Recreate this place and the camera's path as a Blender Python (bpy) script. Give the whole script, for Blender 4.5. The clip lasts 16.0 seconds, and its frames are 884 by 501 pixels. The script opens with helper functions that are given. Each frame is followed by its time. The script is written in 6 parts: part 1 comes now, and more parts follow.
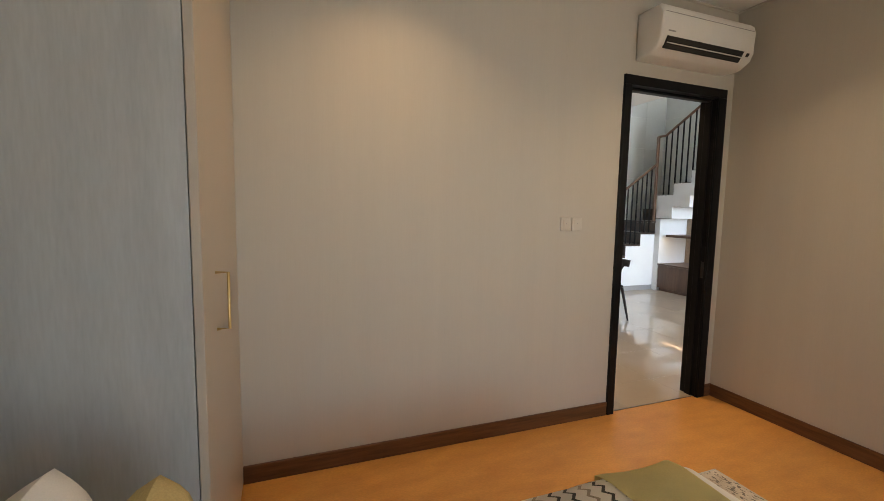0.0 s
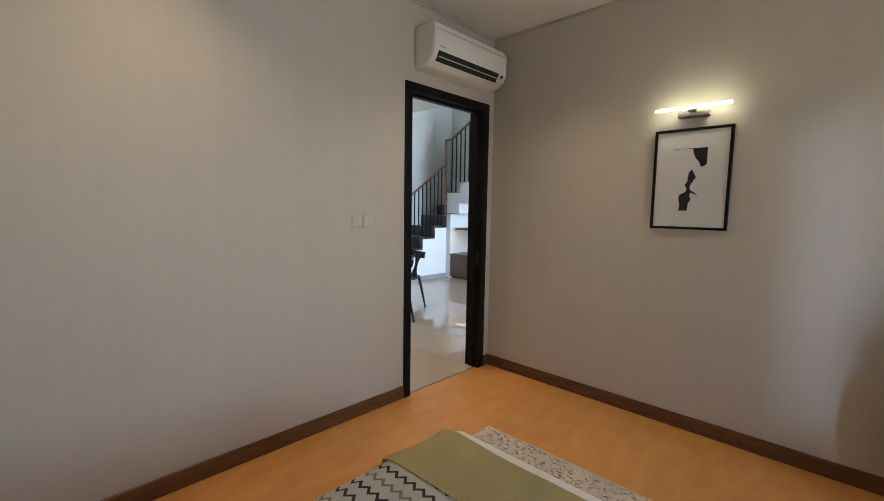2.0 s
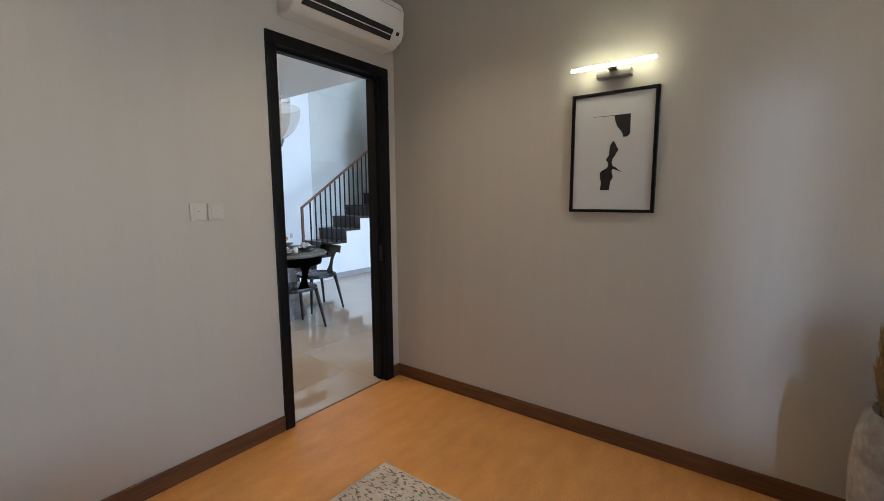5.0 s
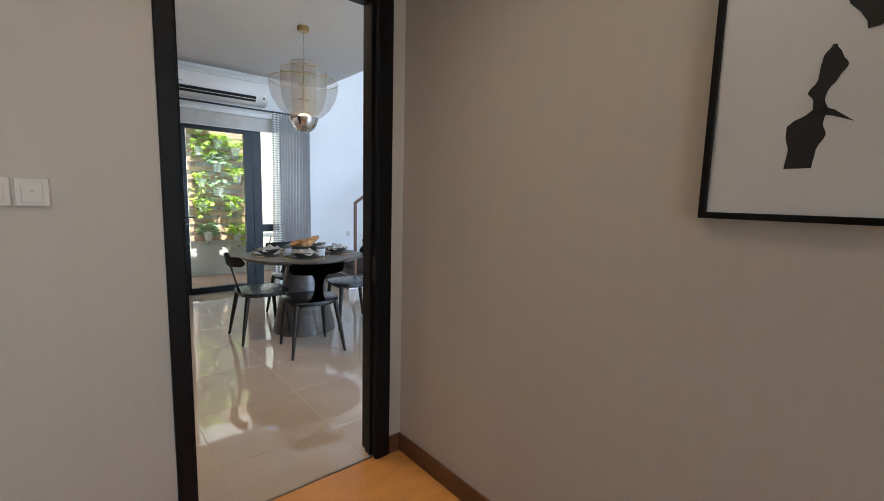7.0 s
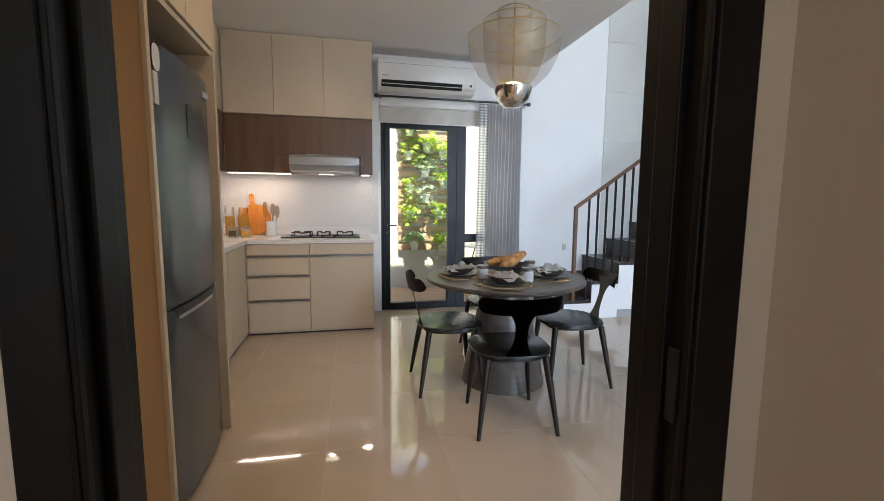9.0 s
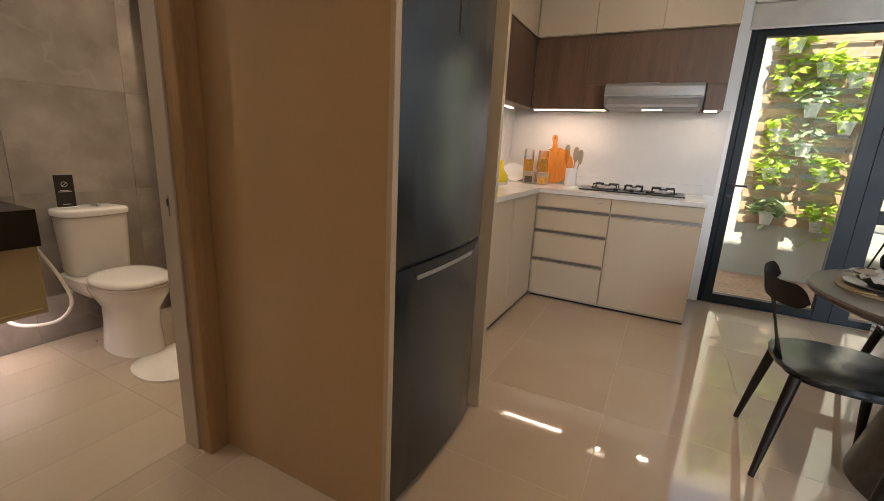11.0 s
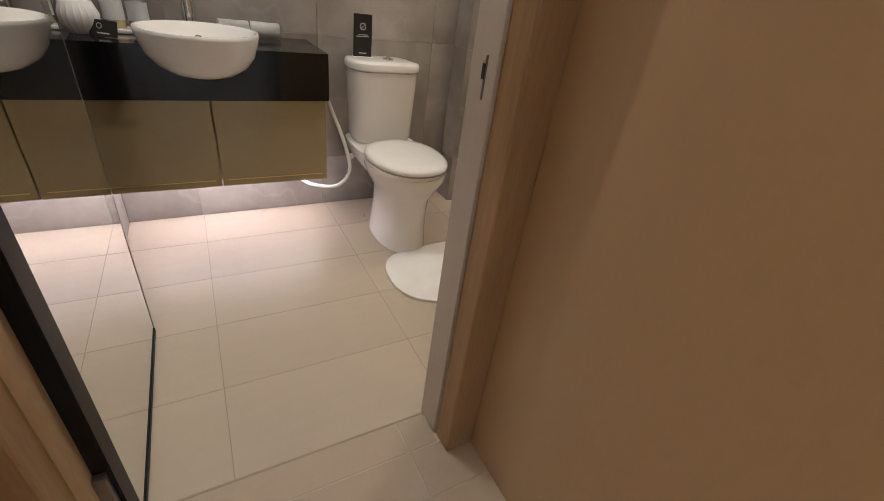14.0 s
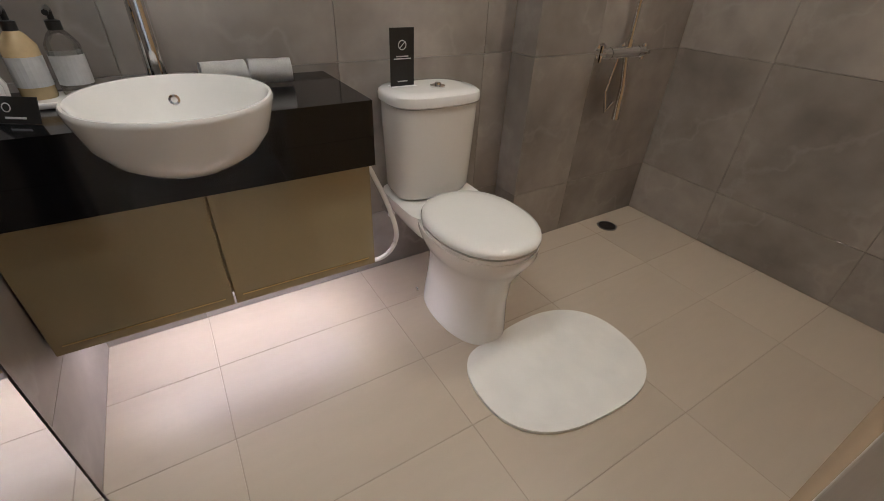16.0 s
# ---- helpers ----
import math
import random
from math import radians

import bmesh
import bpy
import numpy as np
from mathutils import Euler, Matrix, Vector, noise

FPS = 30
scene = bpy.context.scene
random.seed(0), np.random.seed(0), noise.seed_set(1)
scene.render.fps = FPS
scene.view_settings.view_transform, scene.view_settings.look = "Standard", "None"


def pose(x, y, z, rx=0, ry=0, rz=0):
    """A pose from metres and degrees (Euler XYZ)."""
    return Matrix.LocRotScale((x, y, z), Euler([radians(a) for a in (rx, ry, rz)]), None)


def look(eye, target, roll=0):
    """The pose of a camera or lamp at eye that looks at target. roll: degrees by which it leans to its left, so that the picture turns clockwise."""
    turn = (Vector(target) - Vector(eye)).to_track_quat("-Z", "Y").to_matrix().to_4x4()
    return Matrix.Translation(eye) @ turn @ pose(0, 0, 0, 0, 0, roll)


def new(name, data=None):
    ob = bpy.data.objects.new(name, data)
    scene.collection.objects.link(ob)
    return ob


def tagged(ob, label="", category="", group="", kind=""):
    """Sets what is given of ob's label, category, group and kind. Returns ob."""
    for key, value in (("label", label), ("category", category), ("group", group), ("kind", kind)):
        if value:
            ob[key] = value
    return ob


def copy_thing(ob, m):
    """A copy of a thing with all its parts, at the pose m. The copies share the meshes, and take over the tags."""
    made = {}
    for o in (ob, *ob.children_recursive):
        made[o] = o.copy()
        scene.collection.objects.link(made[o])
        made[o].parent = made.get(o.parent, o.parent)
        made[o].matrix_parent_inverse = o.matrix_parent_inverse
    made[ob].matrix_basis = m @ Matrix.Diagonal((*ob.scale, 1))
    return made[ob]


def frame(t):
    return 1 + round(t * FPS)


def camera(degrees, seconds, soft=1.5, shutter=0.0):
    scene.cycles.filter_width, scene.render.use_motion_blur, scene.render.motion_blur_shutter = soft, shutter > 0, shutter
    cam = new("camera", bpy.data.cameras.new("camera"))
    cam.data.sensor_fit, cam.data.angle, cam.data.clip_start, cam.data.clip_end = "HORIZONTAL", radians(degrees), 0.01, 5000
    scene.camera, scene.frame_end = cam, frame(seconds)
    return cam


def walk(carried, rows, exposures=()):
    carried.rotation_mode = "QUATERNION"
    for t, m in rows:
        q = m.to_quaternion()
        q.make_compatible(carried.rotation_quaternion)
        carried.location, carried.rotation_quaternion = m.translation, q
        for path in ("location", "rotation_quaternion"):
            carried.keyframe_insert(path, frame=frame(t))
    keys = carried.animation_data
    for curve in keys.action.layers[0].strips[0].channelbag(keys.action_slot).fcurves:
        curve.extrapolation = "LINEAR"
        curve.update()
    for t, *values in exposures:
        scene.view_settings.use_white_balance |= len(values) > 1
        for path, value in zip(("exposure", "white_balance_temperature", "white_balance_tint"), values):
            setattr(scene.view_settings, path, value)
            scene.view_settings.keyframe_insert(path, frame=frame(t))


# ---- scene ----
cam = camera(92.5, 16.0, soft=0.7)
PATH = [
    (0, (0.021, 0.155, 1.407), (0.724, 2.018, 1.216), 1.0),
    (0.5, (0.046, 0.129, 1.401), (0.963, 1.897, 1.213), 1.3),
    (1, (0.061, 0.143, 1.434), (1.218, 1.761, 1.23), 1.1),
    (1.5, (0.08, 0.119, 1.433), (1.405, 1.603, 1.231), 1.0),
    (2, (0.104, 0.088, 1.419), (1.537, 1.468, 1.221), 0.9),
    (2.5, (0.13, 0.07, 1.409), (1.615, 1.396, 1.213), 0.7),
    (3, (0.165, 0.055, 1.412), (1.664, 1.363, 1.211), 0.4),
    (3.5, (0.211, 0.065, 1.408), (1.732, 1.347, 1.205), 0.2),
    (4, (0.349, 0.029, 1.39), (1.873, 1.306, 1.172), 0.1),
    (4.5, (0.506, 0.088, 1.384), (2.082, 1.297, 1.146), -0.3),
    (4.7, (0.596, 0.136, 1.393), (2.194, 1.314, 1.148), -0.4),
    (7, (1.899, 0.648, 1.343), (3.187, 2.159, 1.099), 1.5),
    (7.5, (2.116, 0.955, 1.277), (3.31, 2.544, 1.062), 1.7),
    (8, (2.283, 1.263, 1.315), (3.354, 2.937, 1.094), 1.9),
    (8.2, (2.336, 1.382, 1.306), (3.301, 3.12, 1.087), 1.7),
    (10.3, (2.543, 2.482, 1.261), (1.992, 4.392, 1.038), 1.1),
    (10.5, (2.523, 2.528, 1.258), (1.847, 4.393, 1.001), 1.6),
    (10.7, (2.499, 2.561, 1.253), (1.718, 4.376, 0.939), 1.7),
    (11, (2.435, 2.645, 1.21), (1.548, 4.373, 0.732), 3.0),
    (11.5, (2.338, 2.74, 1.155), (1.354, 4.311, 0.404), 7.1),
    (12, (2.24, 2.777, 1.133), (1.094, 4.183, 0.29), 8.6),
    (12.5, (2.138, 2.852, 1.115), (0.822, 4.057, 0.213), 8.2),
    (13, (2.018, 2.969, 1.105), (0.631, 4.044, 0.146), 9.1),
    (13.5, (1.838, 3.015, 1.081), (0.423, 4.011, 0.079), 9.4),
    (14, (1.601, 3.043, 1.087), (0.15, 3.943, 0.045), 8.0),
    (14.5, (1.374, 3.057, 1.076), (-0.105, 3.895, 0.022), 8.4),
    (15, (1.19, 3.076, 1.07), (-0.297, 3.871, -0.005), 8.1),
    (15.5, (1.001, 3.059, 1.086), (-0.447, 3.888, -0.017), 5.2),
    (16, (0.869, 3.068, 1.112), (-0.528, 3.974, 0.004), 2.7),
]
EXPOSURES = [(0.0, 2.1, 7100, 9), (1.0, 1.95, 6650, 8), (2.0, 2.0, 6000, 6.5), (4.5, 1.98, 5650, 5.5), (7.0, 1.88, 5850, 7.5), (8.2, 1.87, 6200, 8), (10.3, 1.82, 6950, 11), (11.5, 1.96, 7200, 11), (13.0, 2.27, 6200, 8), (14.0, 2.28, 5850, 7), (15.0, 2.24, 5600, 6.5), (16.0, 2.05, 5550, 6.5)]
walk(cam, [(t, look(eye, target, roll)) for t, eye, target, roll in PATH], EXPOSURES)

# ---- world, sun, lamps ----
world = bpy.data.worlds.new("sky")
scene.world = world
world.use_nodes = True
wn = world.node_tree
sky = wn.nodes.new("ShaderNodeTexSky")
sky.sky_type = "NISHITA"
sky.sun_disc = False
sky.sun_elevation = radians(64)
sky.sun_rotation = radians(190)
wn.nodes["Background"].inputs[1].default_value = 0.15
wn.links.new(sky.outputs[0], wn.nodes["Background"].inputs[0])

sun_data = bpy.data.lights.new("sun", "SUN")
sun_data.energy, sun_data.angle, sun_data.color = 5.0, radians(0.5), (1.0, 0.94, 0.85)
sun = new("sun", sun_data)
sun.matrix_world = look((3.0, 3.6, 12.0), (3.8, 8.3, 1.2))


DIM = 0.25  # the lamps against the daylight


def lamp(name, x, y, z, watts, size, colour, target=None, size_y=None, spread=180):
    """An area lamp that shines down, or at a target."""
    d = bpy.data.lights.new(name, "AREA")
    d.energy, d.color, d.size, d.spread = watts * DIM, colour, size, radians(spread)
    d.shape = "DISK"
    if size_y:
        d.shape, d.size_y = "RECTANGLE", size_y
    ob = new(name, d)
    ob.matrix_world = look((x, y, z), target or (x, y + 0.0001, z - 1))
    return ob


WARM, COOL, SOFT = (1.0, 0.68, 0.4), (0.72, 0.83, 1.0), (1.0, 0.885, 0.75)
lamp("bedroom_window_light", 1.2, -1.95, 1.5, 6, 1.9, (0.80, 0.89, 1.0), (0.9, 2.0, 1.2), 1.7, 70)
# added narrow beam that throws a bluish daylight band on the east wall
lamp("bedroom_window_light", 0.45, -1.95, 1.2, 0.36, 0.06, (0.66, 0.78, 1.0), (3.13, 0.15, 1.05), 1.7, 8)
lamp("living_window_light", 5.9, -1.9, 2.6, 128, 2.6, (0.62, 0.77, 1.0), (5.9, 4.0, 1.8), 3.6, 85)
lamp("garden_door_light", 3.65, 7.03, 1.15, 3, 1.5, (0.80, 0.90, 1.0), (3.55, 4.4, 0.0), 2.0)
lamp("bedroom_downlight_light", 0.56, 1.85, 2.83, 4.2, 0.06, WARM, spread=112)
lamp("bedroom_downlight_light", 2.25, 1.5, 2.83, 5.6, 0.05, (1.0, 0.74, 0.5), spread=112)
lamp("hall_downlight_light", 2.7, 2.78, 2.90, 6.4, 0.035, WARM, spread=140)
lamp("dining_downlight_light", 2.2, 5.2, 2.90, 6.6, 0.04, WARM, spread=150)
lamp("dining_downlight_light", 2.35, 4.1, 2.90, 6.0, 0.04, WARM, spread=150)
lamp("counter_light", 1.575, 6.61, 1.562, 2.9, 0.6, (1.0, 0.80, 0.67), size_y=0.025)
lamp("counter_light", 2.64, 6.62, 1.562, 0.9, 0.085, SOFT, size_y=0.04)
lamp("counter_light", 1.11, 5.75, 1.562, 2.8, 0.025, (1.0, 0.80, 0.67), size_y=1.0)
lamp("hood_light", 2.24, 6.535, 1.562, 0.35, 0.05, SOFT)
lamp("bath_downlight_light", 0.14, 3.02, 2.42, 7.6, 0.05, SOFT, spread=140)
lamp("bath_downlight_light", 0.31, 3.88, 2.42, 2.2, 0.05, SOFT, spread=140)
lamp("bath_downlight_light", 0.10, 4.48, 2.42, 9.0, 0.06, (1.0, 0.82, 0.62), spread=150)
lamp("vanity_light", -0.44, 3.1, 0.305, 3.0, 0.03, (1.0, 0.85, 0.88), size_y=0.8)
lamp("shelf_light", 6.62, 5.45, 0.985, 1.2, 0.03, WARM, size_y=0.9)

# ---- materials ----


def material(name, base, rough=0.5, metal=0.0, vary=0.12, scale=8.0, fine=0.04, fine_scale=90.0, bump=0.1, stretch=(1, 1, 1),
             coat=0.0, other=None, random_tint=0.0, spec=0.5, rough_vary=0.08):
    """A surface with variation at two scales, fine relief and uneven gloss. other: the second colour of the broad variation."""
    m = bpy.data.materials.new(name)
    m.use_nodes = True
    nt = m.node_tree
    n, l = nt.nodes, nt.links
    p = n["Principled BSDF"]
    p.inputs["Roughness"].default_value, p.inputs["Metallic"].default_value = rough, metal
    p.inputs["Coat Weight"].default_value, p.inputs["Specular IOR Level"].default_value = coat, spec
    p.inputs["Coat Roughness"].default_value = 0.08
    tc, mp = n.new("ShaderNodeTexCoord"), n.new("ShaderNodeMapping")
    mp.inputs["Scale"].default_value = stretch
    l.new(tc.outputs["Object"], mp.inputs["Vector"])
    info = n.new("ShaderNodeObjectInfo")
    off = n.new("ShaderNodeVectorMath")
    off.operation = "ADD"
    wide = n.new("ShaderNodeVectorMath")
    wide.operation = "SCALE"
    wide.inputs["Scale"].default_value = 37.0
    l.new(info.outputs["Random"], wide.inputs[0])
    l.new(mp.outputs[0], off.inputs[0])
    l.new(wide.outputs[0], off.inputs[1])
    big, small = n.new("ShaderNodeTexNoise"), n.new("ShaderNodeTexNoise")
    big.inputs["Scale"].default_value, big.inputs["Detail"].default_value = scale, 5.0
    small.inputs["Scale"].default_value, small.inputs["Detail"].default_value = fine_scale, 3.0
    l.new(off.outputs[0], big.inputs["Vector"])
    l.new(off.outputs[0], small.inputs["Vector"])
    if other is None:
        other = tuple(max(0.0, c * (1 - 2.2 * vary)) for c in base)
    ramp = n.new("ShaderNodeValToRGB")
    ramp.color_ramp.elements[0].position, ramp.color_ramp.elements[1].position = 0.32, 0.68
    ramp.color_ramp.elements[0].color, ramp.color_ramp.elements[1].color = (*other, 1), (*base, 1)
    l.new(big.outputs["Fac"], ramp.inputs["Fac"])
    mix = n.new("ShaderNodeMix")
    mix.data_type, mix.blend_type = "RGBA", "MULTIPLY"
    mix.inputs["Factor"].default_value = 1.0
    grain = n.new("ShaderNodeMapRange")
    grain.inputs["To Min"].default_value, grain.inputs["To Max"].default_value = 1 - 3 * fine, 1 + 2 * fine
    l.new(small.outputs["Fac"], grain.inputs["Value"])
    l.new(ramp.outputs[0], mix.inputs["A"])
    l.new(grain.outputs[0], mix.inputs["B"])
    out = mix.outputs["Result"]
    if random_tint:
        tint = n.new("ShaderNodeMapRange")
        tint.inputs["To Min"].default_value, tint.inputs["To Max"].default_value = 1 - random_tint, 1 + random_tint
        l.new(info.outputs["Random"], tint.inputs["Value"])
        mul = n.new("ShaderNodeMix")
        mul.data_type, mul.blend_type = "RGBA", "MULTIPLY"
        mul.inputs["Factor"].default_value = 1.0
        l.new(out, mul.inputs["A"])
        l.new(tint.outputs[0], mul.inputs["B"])
        out = mul.outputs["Result"]
    l.new(out, p.inputs["Base Color"])
    rr = n.new("ShaderNodeMapRange")
    rr.inputs["To Min"].default_value, rr.inputs["To Max"].default_value = max(0.01, rough - rough_vary * rough * 3), min(1, rough + rough_vary)
    l.new(big.outputs["Fac"], rr.inputs["Value"])
    l.new(rr.outputs[0], p.inputs["Roughness"])
    if bump:
        b = n.new("ShaderNodeBump")
        b.inputs["Strength"].default_value, b.inputs["Distance"].default_value = bump, 0.002
        l.new(small.outputs["Fac"], b.inputs["Height"])
        l.new(b.outputs[0], p.inputs["Normal"])
    return m


def glowing(name, colour, strength):
    m = material(name, colour, 0.4)
    p = m.node_tree.nodes["Principled BSDF"]
    p.inputs["Emission Color"].default_value, p.inputs["Emission Strength"].default_value = (*colour, 1), strength
    return m


def glass(name, colour=(1, 1, 1), rough=0.0, alpha=None, ior=1.45):
    m = bpy.data.materials.new(name)
    m.use_nodes = True
    p = m.node_tree.nodes["Principled BSDF"]
    p.inputs["Base Color"].default_value = (*colour, 1)
    p.inputs["Transmission Weight"].default_value, p.inputs["Roughness"].default_value, p.inputs["IOR"].default_value = 1.0, rough, ior
    if alpha is not None:
        p.inputs["Alpha"].default_value = alpha
    return m


def link_chain(m):
    n = m.node_tree.nodes
    return n, m.node_tree.links, n["Principled BSDF"]


def math_node(n, l, op, a, b=None):
    k = n.new("ShaderNodeMath")
    k.operation = op
    for i, v in enumerate((a, b)):
        if v is None:
            continue
        if isinstance(v, (int, float)):
            k.inputs[i].default_value = v
        else:
            l.new(v, k.inputs[i])
    return k.outputs[0]


wallpaper = material("wallpaper", (0.53, 0.495, 0.435), 0.7, vary=0.015, scale=1.2, fine=0.012, fine_scale=22, bump=0.08, stretch=(9, 9, 0.3), spec=0.3)
white_paint = material("white_paint", (0.80, 0.80, 0.79), 0.6, vary=0.02, scale=2, fine=0.01, fine_scale=200, bump=0.06)
ceiling_paint = material("ceiling_paint", (0.78, 0.77, 0.75), 0.8, vary=0.02, scale=1.5, fine=0.01, bump=0.04)
skirting_wood = material("skirting_wood", (0.17, 0.075, 0.035), 0.38, vary=0.22, scale=3, fine=0.10, fine_scale=40, stretch=(1.5, 1.5, 18))
vinyl = material("vinyl_floor", (0.70, 0.345, 0.095), 0.34, vary=0.07, scale=5, fine=0.07, fine_scale=60, bump=0.05, stretch=(1, 2.5, 1), other=(0.60, 0.28, 0.072))
black_frame = material("black_lacquer", (0.006, 0.006, 0.007), 0.46, vary=0.2, scale=6, fine=0.1, fine_scale=120, bump=0.05, spec=0.22)
dark_aluminium = material("dark_aluminium", (0.006, 0.010, 0.015), 0.42, 0.0, spec=0.25, vary=0.1, scale=6, fine=0.03, bump=0.02)
polished_tile = material("polished_tile", (0.50, 0.415, 0.33), 0.035, vary=0.03, scale=2.2, fine=0.012, fine_scale=60, bump=0.0, random_tint=0.015, rough_vary=0.01, spec=0.7, coat=0.15)
grout = material("grout", (0.585, 0.51, 0.43), 0.8, vary=0.1, scale=12, fine=0.05)
bath_floor_tile = material("bath_floor_tile", (0.51, 0.43, 0.335), 0.40, vary=0.05, scale=1.8, fine=0.015, fine_scale=35, bump=0.05, stretch=(1, 0.22, 1), random_tint=0.02)
bath_grout = material("bath_grout", (0.40, 0.33, 0.26), 0.85, vary=0.1, scale=12)
bath_wall_tile = material("bath_wall_tile", (0.38, 0.34, 0.305), 0.34, vary=0.12, scale=2.2, fine=0.09, fine_scale=9, bump=0.04, other=(0.20, 0.176, 0.157), random_tint=0.07)
hall_panel = material("taupe_laminate", (0.52, 0.365, 0.212), 0.27, vary=0.025, scale=1.6, fine=0.012, fine_scale=70, bump=0.0, stretch=(2, 2, 0.5), rough_vary=0.0)
door_wood = material("light_wood", (0.40, 0.24, 0.115), 0.45, vary=0.12, scale=4, fine=0.08, fine_scale=30, stretch=(5, 5, 0.6))
grey_wood = material("grey_wood_panel", (0.50, 0.52, 0.53), 0.45, vary=0.07, scale=2.0, fine=0.045, fine_scale=26, stretch=(5, 5, 0.6), bump=0.05)
beige_laminate = material("beige_laminate", (0.52, 0.46, 0.39), 0.42, vary=0.03, scale=3, fine=0.02, stretch=(6, 6, 0.4))
cream_lacquer = material("cream_lacquer", (0.57, 0.47, 0.345), 0.2, vary=0.02, scale=2, fine=0.008, bump=0.0, coat=0.2, random_tint=0.01)
brown_veneer = material("brown_veneer", (0.15, 0.083, 0.05), 0.42, vary=0.15, scale=2.5, fine=0.10, fine_scale=26, stretch=(6, 6, 0.5))
counter_stone = material("pale_stone", (0.72, 0.70, 0.67), 0.16, vary=0.05, scale=6, fine=0.02, bump=0.0)
fridge_steel = material("dark_steel", (0.09, 0.095, 0.10), 0.25, 0.9, vary=0.02, scale=2, fine=0.008, fine_scale=60, stretch=(1, 1, 6), bump=0.0, rough_vary=0.02)
black_plastic = material("black_plastic", (0.015, 0.015, 0.016), 0.3, vary=0.1, scale=9, bump=0.02)
silver = material("silver_trim", (0.52, 0.52, 0.53), 0.32, 0.8, vary=0.03, scale=8, bump=0.0)
hood_steel = material("hood_steel", (0.36, 0.36, 0.355), 0.5, 0.4, vary=0.03, scale=8, bump=0.0)
chrome = material("chrome", (0.86, 0.86, 0.87), 0.06, 1.0, vary=0.01, scale=8, bump=0.0, rough_vary=0.02)
brass = material("brass", (0.62, 0.44, 0.19), 0.3, 1.0, vary=0.05, scale=10, bump=0.0)
white_plastic = material("white_plastic", (0.78, 0.77, 0.74), 0.32, vary=0.02, scale=5, fine=0.01, bump=0.01)
switch_plastic = material("aged_switch_plastic", (0.58, 0.545, 0.485), 0.4, vary=0.02, scale=5, fine=0.01, bump=0.01)
grey_plastic = material("grey_plastic", (0.35, 0.34, 0.33), 0.4, vary=0.03, scale=5)
ceramic = material("glazed_ceramic", (0.80, 0.78, 0.75), 0.1, vary=0.01, scale=3, fine=0.005, bump=0.0, coat=0.4, rough_vary=0.02)
black_granite = material("black_granite", (0.008, 0.008, 0.009), 0.1, vary=0.2, scale=40, fine=0.3, fine_scale=300, bump=0.0, rough_vary=0.03)
champagne = material("champagne_lacquer", (0.36, 0.29, 0.165), 0.10, 0.2, vary=0.02, scale=2, fine=0.01, bump=0.0, coat=0.3, rough_vary=0.02)
dark_wood = material("dark_stained_wood", (0.020, 0.013, 0.010), 0.38, spec=0.35, vary=0.25, scale=5, fine=0.14, fine_scale=40, stretch=(1, 6, 6), bump=0.08)
seat_black = material("black_seat", (0.012, 0.012, 0.012), 0.25, vary=0.12, scale=3, fine=0.04, bump=0.0, rough_vary=0.02)
table_wood = material("grey_brown_table_wood", (0.115, 0.095, 0.08), 0.35, vary=0.2, scale=3, fine=0.12, fine_scale=26, stretch=(1, 9, 9))
stair_wood = material("dark_stair_wood", (0.055, 0.032, 0.022), 0.36, vary=0.2, scale=3, fine=0.1, fine_scale=30, stretch=(1, 8, 8))
rail_wood = material("brown_rail_wood", (0.16, 0.075, 0.04), 0.4, vary=0.15, scale=6, fine=0.08)
stair_tile = material("pale_wall_tile", (0.62, 0.62, 0.58), 0.3, vary=0.05, scale=1.5, fine=0.02, random_tint=0.02)
pale_oak = material("pale_oak_panel", (0.42, 0.33, 0.24), 0.45, vary=0.1, scale=3, fine=0.08, fine_scale=30, stretch=(1, 8, 8))
linen = material("pale_linen", (0.62, 0.60, 0.56), 0.9, vary=0.05, scale=9, fine=0.06, fine_scale=300, bump=0.25, spec=0.2)
curtain_cloth = material("grey_curtain", (0.80, 0.79, 0.80), 0.9, vary=0.06, scale=6, fine=0.08, fine_scale=260, bump=0.2, spec=0.2)
towel_cloth = material("white_towel", (0.82, 0.80, 0.78), 0.95, vary=0.04, scale=30, fine=0.1, fine_scale=400, bump=0.5, spec=0.1)
mat_cloth = material("white_bath_mat", (0.86, 0.84, 0.80), 0.95, vary=0.03, scale=14, fine=0.06, fine_scale=500, bump=0.5, spec=0.1)
olive_cloth = material("olive_throw", (0.70, 0.62, 0.31), 0.85, vary=0.06, scale=7, fine=0.07, fine_scale=350, bump=0.25, spec=0.2)
white_cotton = material("white_cotton", (0.80, 0.79, 0.76), 0.85, vary=0.03, scale=7, fine=0.03, fine_scale=350, bump=0.15, spec=0.2)
mustard_cloth = material("pale_mustard_cloth", (0.62, 0.50, 0.24), 0.85, vary=0.06, scale=9, fine=0.08, fine_scale=250, bump=0.3, spec=0.2)
rough_clay = material("rough_whitewashed_clay", (0.52, 0.49, 0.45), 0.9, vary=0.2, scale=6, fine=0.16, fine_scale=38, bump=0.9, other=(0.20, 0.17, 0.15))
straw = material("dried_grass", (0.52, 0.33, 0.12), 0.8, vary=0.15, scale=20, fine=0.1)
leaf_green = material("leaf_green", (0.50, 0.62, 0.10), 0.42, vary=0.25, scale=14, fine=0.06, random_tint=0.12, other=(0.30, 0.46, 0.06))
leaf_pale = material("variegated_leaf", (0.58, 0.68, 0.46), 0.42, vary=0.25, scale=18, fine=0.06, random_tint=0.12, other=(0.20, 0.32, 0.12))
